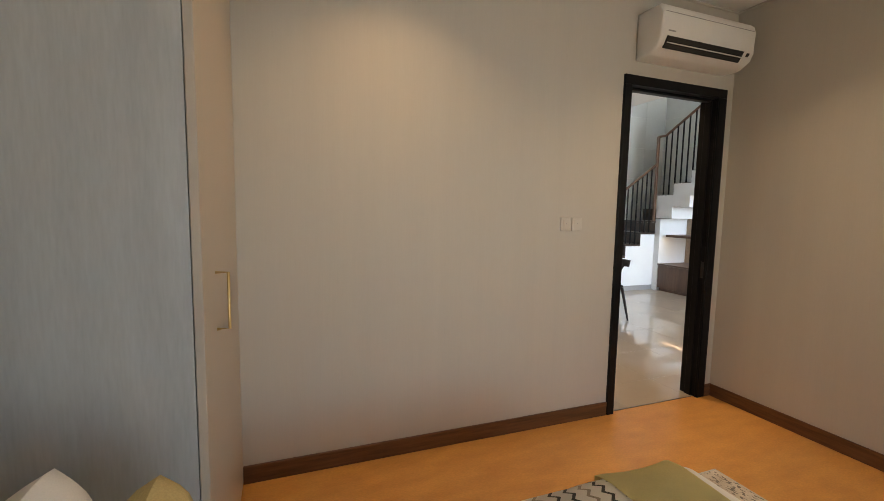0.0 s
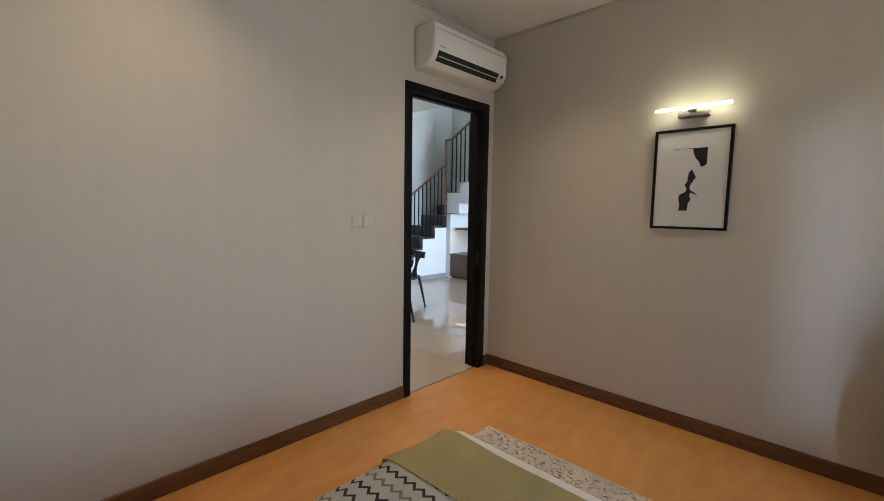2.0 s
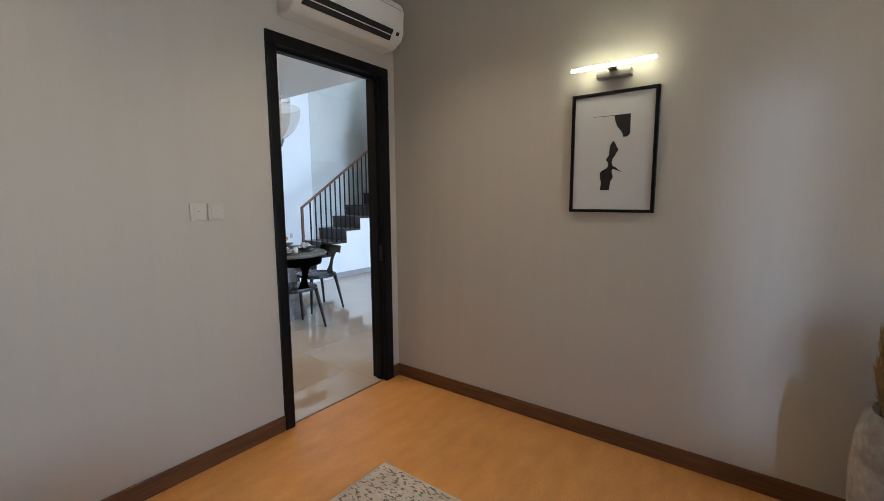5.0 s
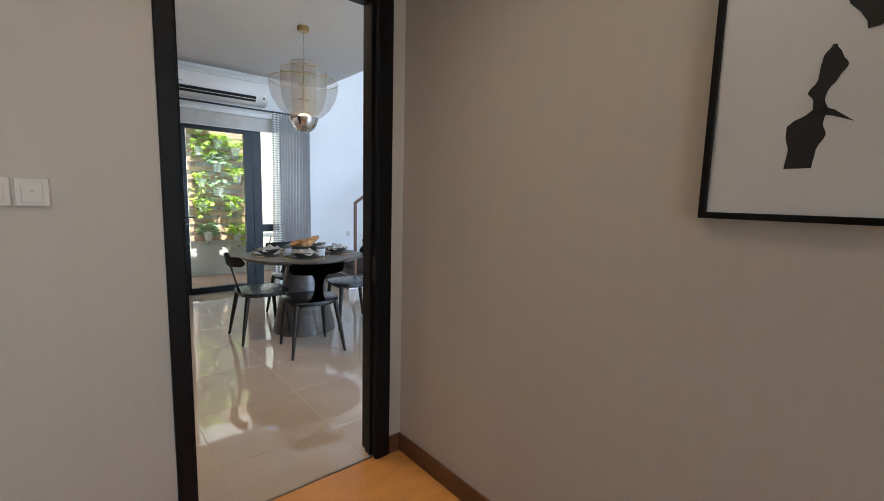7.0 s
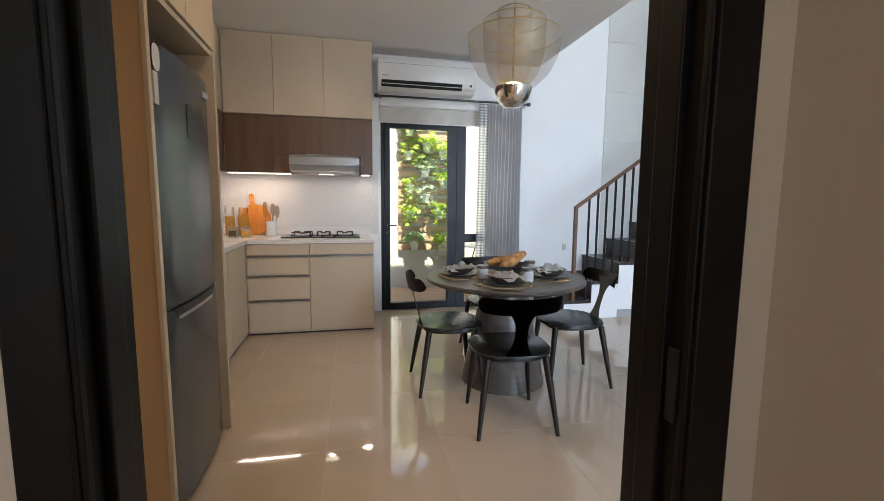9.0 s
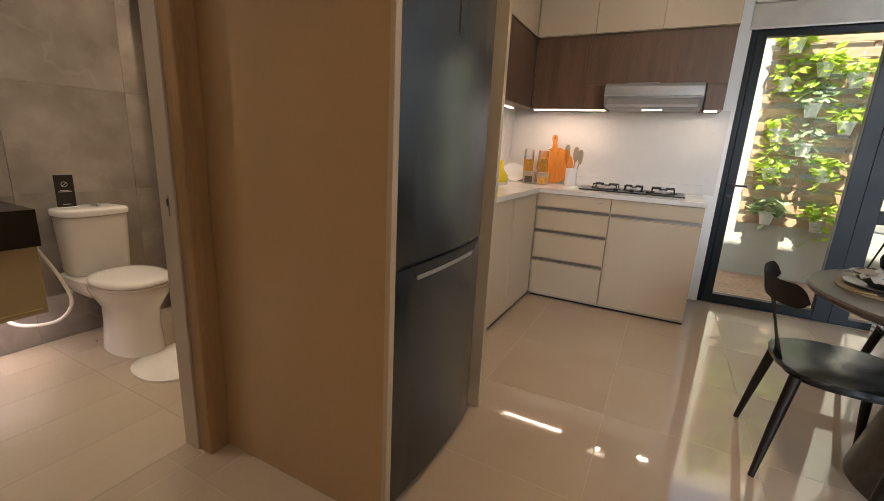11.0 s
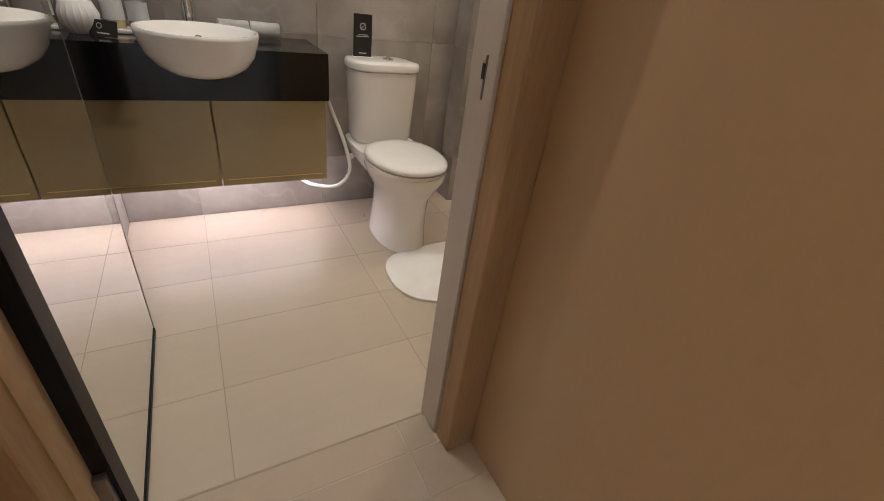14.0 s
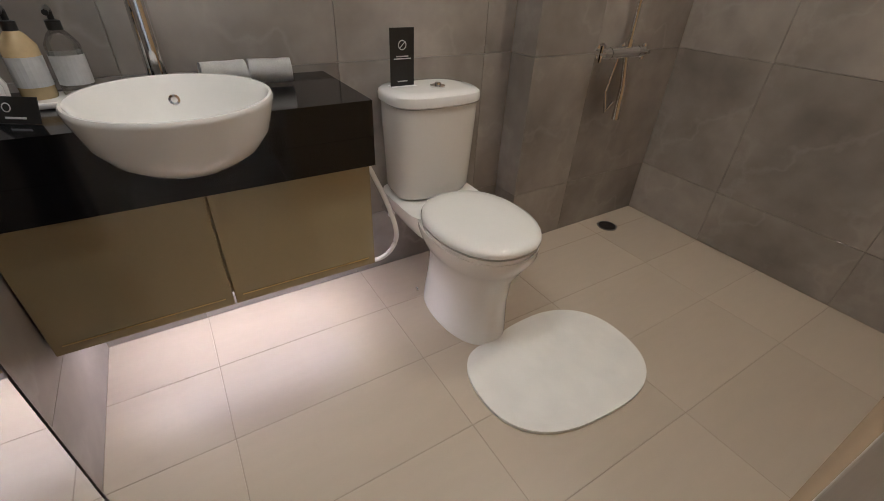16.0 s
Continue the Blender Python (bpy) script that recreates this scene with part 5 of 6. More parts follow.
def garden_chair(x, y, rz):
    t = thing("garden_chair", "thin black wire garden chair", "garden chair", x, y, -0.0085, rz)
    part("seat", lathe([(0, 0.44), (0.19, 0.44), (0.195, 0.447), (0, 0.452)], 24), black_plastic, t, smooth=True)
    for sx in (-1, 1):
        for sy in (-1, 1):
            part("leg", tube([(sx * 0.13, sy * 0.13, 0.44), (sx * 0.19, sy * 0.19, 0.0)], 0.007, 8), black_plastic, t)
    pts = [(-0.18, -0.16, 0.45)] + [(0.2 * math.sin(a), -0.18 - 0.03 * math.cos(a), 0.45 + 0.4 * math.cos(a)) for a in [math.radians(q) for q in range(-80, 81, 16)]] + [(0.18, -0.16, 0.45)]
    part("back_hoop", tube(pts, 0.007, 8), black_plastic, t, smooth=True)


garden_chair(4.8, 7.7, 80)


# ---- dining table and chairs ----
TX, TY = 3.56, 4.72


def dining_table():
    t = thing("dining_table", "round grey-brown wooden dining table on a conical base", "dining table", TX, TY, 0)
    part("tabletop", lathe([(0, 0.725), (0.535, 0.725), (0.560, 0.738), (0.563, 0.752), (0.558, 0.76), (0, 0.76)], 64), table_wood, t, smooth=True)
    part("base", lathe([(0, 0.0), (0.30, 0.0), (0.30, 0.012), (0.155, 0.70), (0.17, 0.7245), (0, 0.7245)], 48), table_wood, t, smooth=True)


dining_table()


def dining_chair():
    t = thing("dining_chair", "dark-stained wooden dining chair with a black rounded seat", "chair", group="chairs round the table")
    out = []
    for i in range(36):
        a = 2 * math.pi * i / 36
        c, s = math.cos(a), math.sin(a)
        w = 0.232 + 0.008 * s
        out.append((w * math.copysign(abs(c) ** 0.62, c), 0.222 * math.copysign(abs(s) ** 0.75, s) + 0.005))
    bm = slab(out, 0.436, 0.456, 0.008, segments=3)
    part("seat", bm, seat_black, t, "black dished seat", True)
    part("seat_frame", slab([(x * 0.86, y * 0.86) for x, y in out], 0.413, 0.4355), dark_wood, t)
    for sx in (-1, 1):
        for sy in (-1, 1):
            bx, by = (0.225 * sx, -0.235) if sy < 0 else (0.205 * sx, 0.205)
            part("leg", tube([(0.165 * sx, 0.165 * sy, 0.43), (0.5 * (0.165 * sx + bx), 0.5 * (0.165 * sy + by), 0.22), (bx, by, 0.0)], [0.021, 0.018, 0.0115], 12), dark_wood, t, smooth=True)

    def splat(u, v):
        z = 0.44 + 0.31 * v
        half = 0.036 + 0.05 * (1 - min(1, v / 0.42)) ** 2 + 0.085 * max(0, (v - 0.55) / 0.45) ** 2
        x = (2 * u - 1) * half
        y = -0.190 - 0.085 * v + 0.18 * x * x
        return (x, y, z)
    part("splat", grid_sheet(8, 14, splat, thick=0.028), dark_wood, t, smooth=True)

    def rail(u, v):
        a = (2 * u - 1)
        x = 0.232 * math.sin(1.2 * a) / math.sin(1.2)
        y = -0.290 + 0.085 * a * a
        taper = 1 - 0.06 * a * a - 0.55 * (max(0.0, abs(a) - 0.8) / 0.2) ** 2
        z = 0.742 + (v - 0.5) * 0.092 * taper + 0.012 * a * a
        return (x, y - 0.018 * (v - 0.5), z)
    part("backrest", grid_sheet(22, 6, rail, thick=0.024), dark_wood, t, "curved wrap-round back rail", True)
    return t


chair = dining_chair()
chair.matrix_world = pose(3.147, 4.732, 0, 0, 0, -90)
copy_thing(chair, pose(3.385, 4.16, 0, 0, 0, -5))
copy_thing(chair, pose(4.04, 4.645, 0, 0, 0, 84))
copy_thing(chair, pose(3.70, 5.33, 0, 0, 0, 186))


# things on the table
def crumpled(rnd, r, h):
    def f(u, v):
        a, b = 2 * u - 1, 2 * v - 1
        d = math.sqrt(a * a + b * b)
        z = h * (0.5 + 0.8 * noise.noise(Vector((a * 2.3 + rnd, b * 2.3, 1))) + 0.4 * noise.noise(Vector((a * 5 + rnd, b * 5, 2)))) * max(0.0, 1.15 - 0.7 * d) + 0.012
        return (a * r * 1.25, b * r * 0.8, max(0.004, z))
    return grid_sheet(18, 14, f, thick=0.003)


for k, (a, rad) in enumerate(((164, 0.33), (250, 0.33), (343, 0.32), (75, 0.33))):
    ca, sa = math.cos(math.radians(a)), math.sin(math.radians(a))
    x, y = TX + rad * ca, TY + rad * sa
    ob = link_mesh("placemat", slab(oval(0, 0, 0.205, 0.15, 40), 0, 0.004, 0.001), woven)
    ob.matrix_world = pose(x, y, 0.7605, 0, 0, a + 90)
    tagged(ob, "oval woven straw placemat on the table", "placemat", "placemats")
    bowl = thing("bowl", "wide dark stoneware bowl on a placemat", "bowl", x, y, 0.765, 0, "place settings")
    part("rim_plate", lathe([(0, 0), (0.09, 0.0), (0.13, 0.012), (0.128, 0.015), (0.088, 0.005), (0, 0.005)], 32), stoneware, bowl, "dark flat plate", True)
    part("body", lathe([(0, 0.006), (0.05, 0.006), (0.09, 0.028), (0.112, 0.055), (0.108, 0.057), (0.085, 0.033), (0.045, 0.013), (0, 0.013)], 32), stoneware, bowl, smooth=True)
    ob = link_mesh("napkin", crumpled(k * 3.1, 0.10, 0.07), linen, True)
    ob.matrix_world = pose(x, y, 0.79, 0, 0, a + 40)
    tagged(ob, "crumpled pale linen napkin in the bowl", "napkin", "napkins")
    for j, off in enumerate((-0.165, -0.15, 0.16)):
        f = thing("fork" if j < 2 else "knife", "slim dark and gold cutlery beside the bowl", "cutlery", x - off * sa, y + off * ca, 0.7655, a + 90, "cutlery")
        part("handle", tube([(0, 0.09, 0.004), (0, -0.03, 0.004)], 0.0035, 8), art_ink, f)
        part("head", slab(oval(0, -0.065, 0.009 if j < 2 else 0.007, 0.035, 16), 0.002, 0.005), brass, f, "gold head")
for x, y in ((3.375, 4.66), (3.64, 4.50), (3.80, 4.83)):
    t = thing("glass_jar", "lidded glass candle jar on the table", "jar", x, y, 0.7605, group="jars on the table")
    part("body", lathe([(0, 0), (0.036, 0), (0.04, 0.006), (0.04, 0.066), (0.034, 0.072), (0, 0.072)], 24), sticker, t, "milky glass body", True)
    part("lid", lathe([(0, 0.073), (0.041, 0.073), (0.042, 0.09), (0.038, 0.094), (0, 0.094)], 24), strike_metal, t, smooth=True)
t = thing("bread_basket", "dark wire basket lined with a cloth", "basket", TX + 0.03, TY + 0.04, 0.7605)
part("bowl", lathe([(0, 0), (0.08, 0.0), (0.14, 0.05), (0.165, 0.085), (0.16, 0.086), (0.135, 0.055), (0.078, 0.006), (0, 0.006)], 28), stoneware, t, smooth=True)
part("liner", moved(crumpled(8.3, 0.13, 0.05), pose(0, 0, 0.02)), linen, t, "pale cloth liner", True)
for k, (x, y, z, rz, tilt, L) in enumerate(((0.05, 0.0, 0.115, 20, -20, 0.125), (-0.03, 0.05, 0.10, -10, -8, 0.10), (0.0, -0.06, 0.10, 35, -10, 0.095), (0.06, 0.06, 0.105, 70, -6, 0.09))):
    bm = lathe([(0, -L), (0.018, -L * 0.93), (0.032, -L * 0.6), (0.036, 0), (0.031, L * 0.6), (0.017, L * 0.93), (0, L)], 20, m=pose(0, 0, 0, 0, 90, 0))
    for v in bm.verts:
        v.co += v.co.normalized() * (0.004 * noise.noise(v.co * 45) + 0.003 * math.sin(v.co.x * 130))
    ob = link_mesh("bread_loaf", bm, bread_crust, True)
    ob.matrix_world = pose(TX + 0.03 + x, TY + 0.04 + y, 0.76 + z, 0, tilt, rz)
    tagged(ob, "golden crusty bread loaf in the basket", "bread", "bread loaves")


# ---- pendant ----
def pendant():
    t = thing("pendant_lamp", "tiered gold mesh pendant lamp with a chrome bowl", "pendant lamp", 3.61, 4.78, 0)
    part("canopy", lathe([(0, 2.93), (0.055, 2.93), (0.055, 2.895), (0.045, 2.885), (0, 2.885)], 28), brass, t, "brass ceiling rose", True)
    part("cord", tube([(0, 0, 2.884), (0.006, 0, 2.75), (0, 0, 2.63)], 0.003, 6), silver, t)
    part("rod", tube([(0, 0, 2.63), (0, 0, 2.06)], 0.006, 8), brass, t)
    bowls = [[(0.322, 2.43), (0.321, 2.37), (0.30, 2.28), (0.245, 2.18), (0.16, 2.105), (0.10, 2.08)],
             [(0.215, 2.53), (0.215, 2.39), (0.206, 2.29), (0.17, 2.18), (0.115, 2.105), (0.09, 2.085)],
             [(0.117, 2.60), (0.117, 2.33), (0.113, 2.21), (0.095, 2.12), (0.08, 2.09)]]
    for prof in bowls:
        s = part("shade", lathe(prof, 56), mesh_gold, t, "fine gold mesh shade", True)
        r, z = prof[0]
        part("rim", tube([(r * math.cos(a), r * math.sin(a), z) for a in [2 * math.pi * i / 48 for i in range(49)]], 0.003, 6), brass, s)
    for z in (2.12, 2.26, 2.40, 2.50):
        part("disc", lathe([(0, z), (0.05, z), (0.05, z + 0.003), (0, z + 0.003)], 20), brass, t)
    part("bulb", lathe([(0, 2.088), (0.05, 2.092), (0.055, 2.105), (0.03, 2.125), (0, 2.13)], 20), bulb_glow, t, "glowing warm bulb", True)
    part("bowl", lathe([(0.135, 2.085), (0.130, 2.06), (0.108, 2.003), (0.066, 1.96), (0, 1.945)], 40), chrome, t, "polished chrome bowl", True)


pendant()

# ---- stairs ----
RISE, RUN = 0.212, 0.333
t = thing("staircase", "dark wooden stairs on a white stringer rising along the wall", "stairs", 0, 0, 0)
steps = [(4.78 + RUN * k, RISE * (k + 1)) for k in range(5)]
bm = bmesh.new()
for k, (x, z) in enumerate(steps):
    box(x, x + RUN, 6.085, 6.845, 0.0, z - 0.035, bm=bm)
part("stringer", bm, white_paint, t, "white plastered stair side")
part("stringer", box(6.447, 7.378, 6.085, 6.845, 0.0, 1.235), white_paint, t)
part("plinth_line", box(5.45, 6.446, 6.078, 6.084, 0.0, 0.09), grey_plastic, t, "grey base strip")
for k, (x, z) in enumerate(steps + [(6.447, 1.27)]):
    w = RUN if k < 5 else 0.47
    part("tread", box(x - 0.02, x + w - 0.001, 6.075, 6.845, z - 0.034, z, 0.003), stair_wood, t)
    part("nosing", box(x - 0.0215, x - 0.0005, 6.078, 6.845, z + 0.0003, z + 0.003), linen, t, "pale nosing strip")
    part("riser", box(x - 0.006, x - 0.001, 6.078, 6.845, z - RISE + 0.001, z - 0.035), stair_wood, t)
part("tread", box(6.92, 7.378, 6.085, 6.845, 1.236, 1.50, 0.003), stair_wood, t)
for k in range(9):
    y1 = 6.078 - 0.335 * k
    z = 1.742 + 0.2 * k
    part("stringer", box(6.45, 7.378, y1 - 0.335, y1, z - 0.42, z - 0.005), white_paint, t)
    part("tread", box(6.47, 7.378, y1 - 0.335, y1, z - 0.0045, z + 0.006), stair_wood, t)


def stair_rail():
    t = thing("stair_railing", "brown wooden handrail on slim dark balusters", "railing", 0, 0, 0)
    slope = (2.28 - 1.28) / (6.40 - 4.95)
    part("newel", box(4.875, 4.912, 6.085, 6.12, 0.213, 1.26, 0.003), rail_wood, t)
    bm = tube([(4.878, 6.10, 1.239), (6.41, 6.10, 1.275 + slope * 1.48)], 0.022, 8)
    part("handrail", bm, rail_wood, t, smooth=True)
    for k in range(13):
        x = 5.05 + 0.105 * k
        floor_z = [z for a, z in steps if a - 0.02 <= x][-1]
        part("baluster", box(x - 0.009, x + 0.009, 6.091, 6.109, floor_z, 1.275 + slope * (x - 4.93) - 0.015), black_frame, t)
    part("newel", box(6.40, 6.44, 6.082, 6.122, 1.27, 2.79, 0.003), rail_wood, t)
    bm = tube([(6.43, 6.11, 2.79), (6.47, 5.98, 2.80), (6.47, 3.2, 2.80 + 2.78 * 0.6)], 0.022, 8)
    part("handrail", bm, rail_wood, t, smooth=True)
    for k in range(24):
        y = 5.97 - 0.112 * k
        n_step = int((6.078 - y) / 0.335)
        part("baluster", box(6.461, 6.479, y - 0.009, y + 0.009, 1.742 + 0.2 * n_step + 0.006, 2.80 + (5.98 - y) * 0.6 - 0.015), black_frame, t)


stair_rail()


def stair_cabinet():
    t = thing("stair_cabinet", "dark brown low cabinet with a shelf niche under the stairs", "cabinet", 0, 0, 0)
    part("body", box(6.47, 7.1, 4.3, 5.96, 0.06, 0.47), brown_veneer, t)
    part("plinth", box(6.50, 7.1, 4.3, 5.95, 0.0, 0.06), brown_veneer, t)
    for a, b in ((5.30, 5.958), (4.64, 5.298)):
        part("door", box(6.45, 6.468, a, b, 0.062, 0.468, 0.002), brown_veneer, t)
    part("top", box(6.44, 7.1, 4.3, 5.97, 0.4705, 0.50, 0.002), brown_veneer, t)
    part("shelf", box(6.50, 7.1, 4.3, 5.88, 0.99, 1.03, 0.002), brown_veneer, t)
    part("back", box(7.1, 7.13, 4.3, 5.96, 0.0, 1.8), pale_oak, t, "pale oak back panel")
    part("cheek", box(6.45, 7.13, 5.972, 6.083, 0.0, 1.31), white_paint, t, "white end panel")


stair_cabinet()

# ---- bathroom things ----
def vanity():
    # the front is hollowed to take the bowl
    bm = box(-0.558, -0.172, 2.672, 3.508, 0.648, 0.7305)
    layers = []
    for z, r in ((0.731, 0.026), (0.736, 0.058), (0.751, 0.107), (0.777, 0.147), (0.807, 0.171), (0.8245, 0.180)):
        rx, ry = 1.04 * r, 0.96 * r
        a0 = math.acos(-0.022 / rx)
        arc = [(-0.150 + rx * math.cos(a), 3.075 + ry * math.sin(a)) for a in [2 * math.pi - a0 - (2 * math.pi - 2 * a0) * k / 28 for k in range(29)]]
        out = [(-0.558, 2.672), (-0.172, 2.672)] + arc + [(-0.172, 3.508), (-0.558, 3.508)]
        layers.append([bm.verts.new((x, y, z)) for x, y in out])
    for a, b in zip(layers, layers[1:]):
        for i in range(len(a)):
            k = (i + 1) % len(a)
            bm.faces.new((a[i], a[k], b[k], b[i]))
    bm.faces.new(layers[0])
    bm.faces.new(layers[-1])
    ob = link_mesh("granite_countertop", bm, black_granite)
    tagged(ob, "thick polished black granite vanity top on the wall", "countertop")
    t = thing("vanity_cabinet", "wall-hung champagne lacquered vanity cabinet with two doors", "vanity cabinet", 0, 0, 0)
    part("body", box(-0.558, -0.228, 2.676, 3.496, 0.322, 0.647), champagne, t)
    for a, b in ((2.676, 3.0735), (3.0785, 3.497)):
        d = part("door", box(-0.206, -0.189, a, b, 0.306, 0.6465, 0.002), champagne, t)
        part("groove", box(-0.1885, -0.1875, a + 0.02, b - 0.02, 0.331, 0.3345), brass, d)
    part("light_strip", box(-0.45, -0.43, 2.70, 3.49, 0.314, 0.3215), strip_glow, t, "pinkish white light strip")


vanity()


def basin():
    t = thing("basin", "round white ceramic semi-recessed wash basin", "basin", -0.150, 3.075, 0.032)
    prof = [(0, 0.702), (0.060, 0.704), (0.110, 0.719), (0.149, 0.745), (0.174, 0.779), (0.187, 0.82), (0.1925, 0.840), (0.193, 0.847), (0.190, 0.852), (0.185, 0.852), (0.181, 0.846), (0.172, 0.82), (0.156, 0.775), (0.124, 0.735), (0.078, 0.712), (0, 0.705)]
    part("bowl", lathe(prof, 56, sx=1.04, sy=0.96), ceramic, t, smooth=True)
    part("overflow", lathe([(0.010, 0), (0.012, 0.003), (0.007, 0.004), (0.006, 0.0)], 20, m=pose(-0.1715, 0, 0.80, 0, 68, 0)), chrome, t, "chrome overflow ring", True)
    part("drain", lathe([(0, 0.706), (0.026, 0.707), (0.024, 0.711), (0, 0.712)], 20), chrome, t, smooth=True)


basin()
t = thing("basin_tap", "tall chrome basin mixer tap", "tap", -0.465, 3.057, 0.8255)
part("body", lathe([(0, 0), (0.03, 0), (0.03, 0.008), (0.024, 0.012), (0.022, 0.30), (0.02, 0.31), (0, 0.312)], 24), chrome, t, smooth=True)
part("spout", tube([(0.0, 0, 0.25), (0.08, 0, 0.262), (0.15, 0, 0.25), (0.155, 0, 0.235)], 0.013, 12), chrome, t, smooth=True)
part("lever", tube([(0, 0, 0.312), (0, 0, 0.33), (-0.03, 0, 0.37)], 0.007, 10), chrome, t, smooth=True)


def towel(x, y, rz):
    t = thing("rolled_towel", "white rolled hand towel on the black vanity top", "towel", x, y, 0.8255 + 0.034, rz, group="rolled towels")

    def f(u, v):
        a = 2 * math.pi * 2.6 * u
        r = 0.010 + 0.026 * u + 0.0015 * noise.noise(Vector((u * 20, v * 8, x)))
        return (r * math.cos(a), (v - 0.5) * 0.108, r * math.sin(a))
    part("roll", grid_sheet(90, 8, f, thick=0.004), towel_cloth, t, smooth=True)


towel(-0.43, 3.205, 6)
towel(-0.43, 3.322, -5)


def soap_tray():
    ob = link_mesh("soap_tray", box(-0.47, -0.36, 2.79, 2.935, 0.8255, 0.839, 0.004), ceramic)
    tagged(ob, "small white tray on the vanity top", "tray")
    for x, y, m in ((-0.42, 2.825, soap), (-0.42, 2.898, jar_glass)):
        t = thing("soap_bottle", "pump bottle of liquid soap on the white tray", "soap bottle", x, y, 0.8395, group="soap bottles")
        part("bottle", lathe([(0, 0), (0.03, 0), (0.032, 0.006), (0.032, 0.105), (0.02, 0.125), (0.013, 0.132), (0, 0.132)], 24), m, t, smooth=True)
        part("label_band", lathe([(0.0325, 0.025), (0.0325, 0.085)], 24), sign_white, t, "pale paper label")
        part("pump", lathe([(0.014, 0.1325), (0.014, 0.15), (0.006, 0.152), (0.006, 0.17), (0, 0.17)], 16), black_plastic, t, smooth=True)
        part("nozzle", tube([(0, 0, 0.168), (0.01, 0.0, 0.174), (0.045, 0, 0.168)], 0.006, 8), black_plastic, t, smooth=True)
    t = thing("ribbed_vase", "round ribbed white vase with small dried flowers", "vase", -0.33, 2.738, 0.8255)
    bm = lathe([(0, 0), (0.035, 0), (0.055, 0.03), (0.058, 0.06), (0.045, 0.095), (0.025, 0.11), (0.027, 0.12), (0.022, 0.12), (0, 0.1)], 40)
    for v in bm.verts:
        a = math.atan2(v.co.y, v.co.x)
        v.co.x *= 1 + 0.03 * math.cos(20 * a)
        v.co.y *= 1 + 0.03 * math.cos(20 * a)
    part("body", bm, ceramic, t, smooth=True)
    rnd2 = random.Random(9)
    part("flowers", moved(foliage(rnd2, 90, 0.06, 0.03, 0.0), pose(0, 0, 0.13)), straw, t)
    t = thing("notice_card", "small black notice card on the vanity top", "notice", -0.27, 2.80, 0.826, 60)
    part("card", moved(box(-0.045, 0.045, -0.0015, 0.0015, 0, 0.05, 0.0005), pose(0, 0, 0, -18)), sign_black, t)
    part("print_bar", moved(box(-0.02, 0.02, -0.0025, -0.0017, 0.008, 0.012), pose(0, 0, 0, -18)), sign_white, t)
    part("print_mark", moved(lathe([(0.007, 0), (0.009, 0.0005), (0.007, 0.001)], 20), pose(0, -0.008, 0.033, 72)), sign_white, t)


soap_tray()


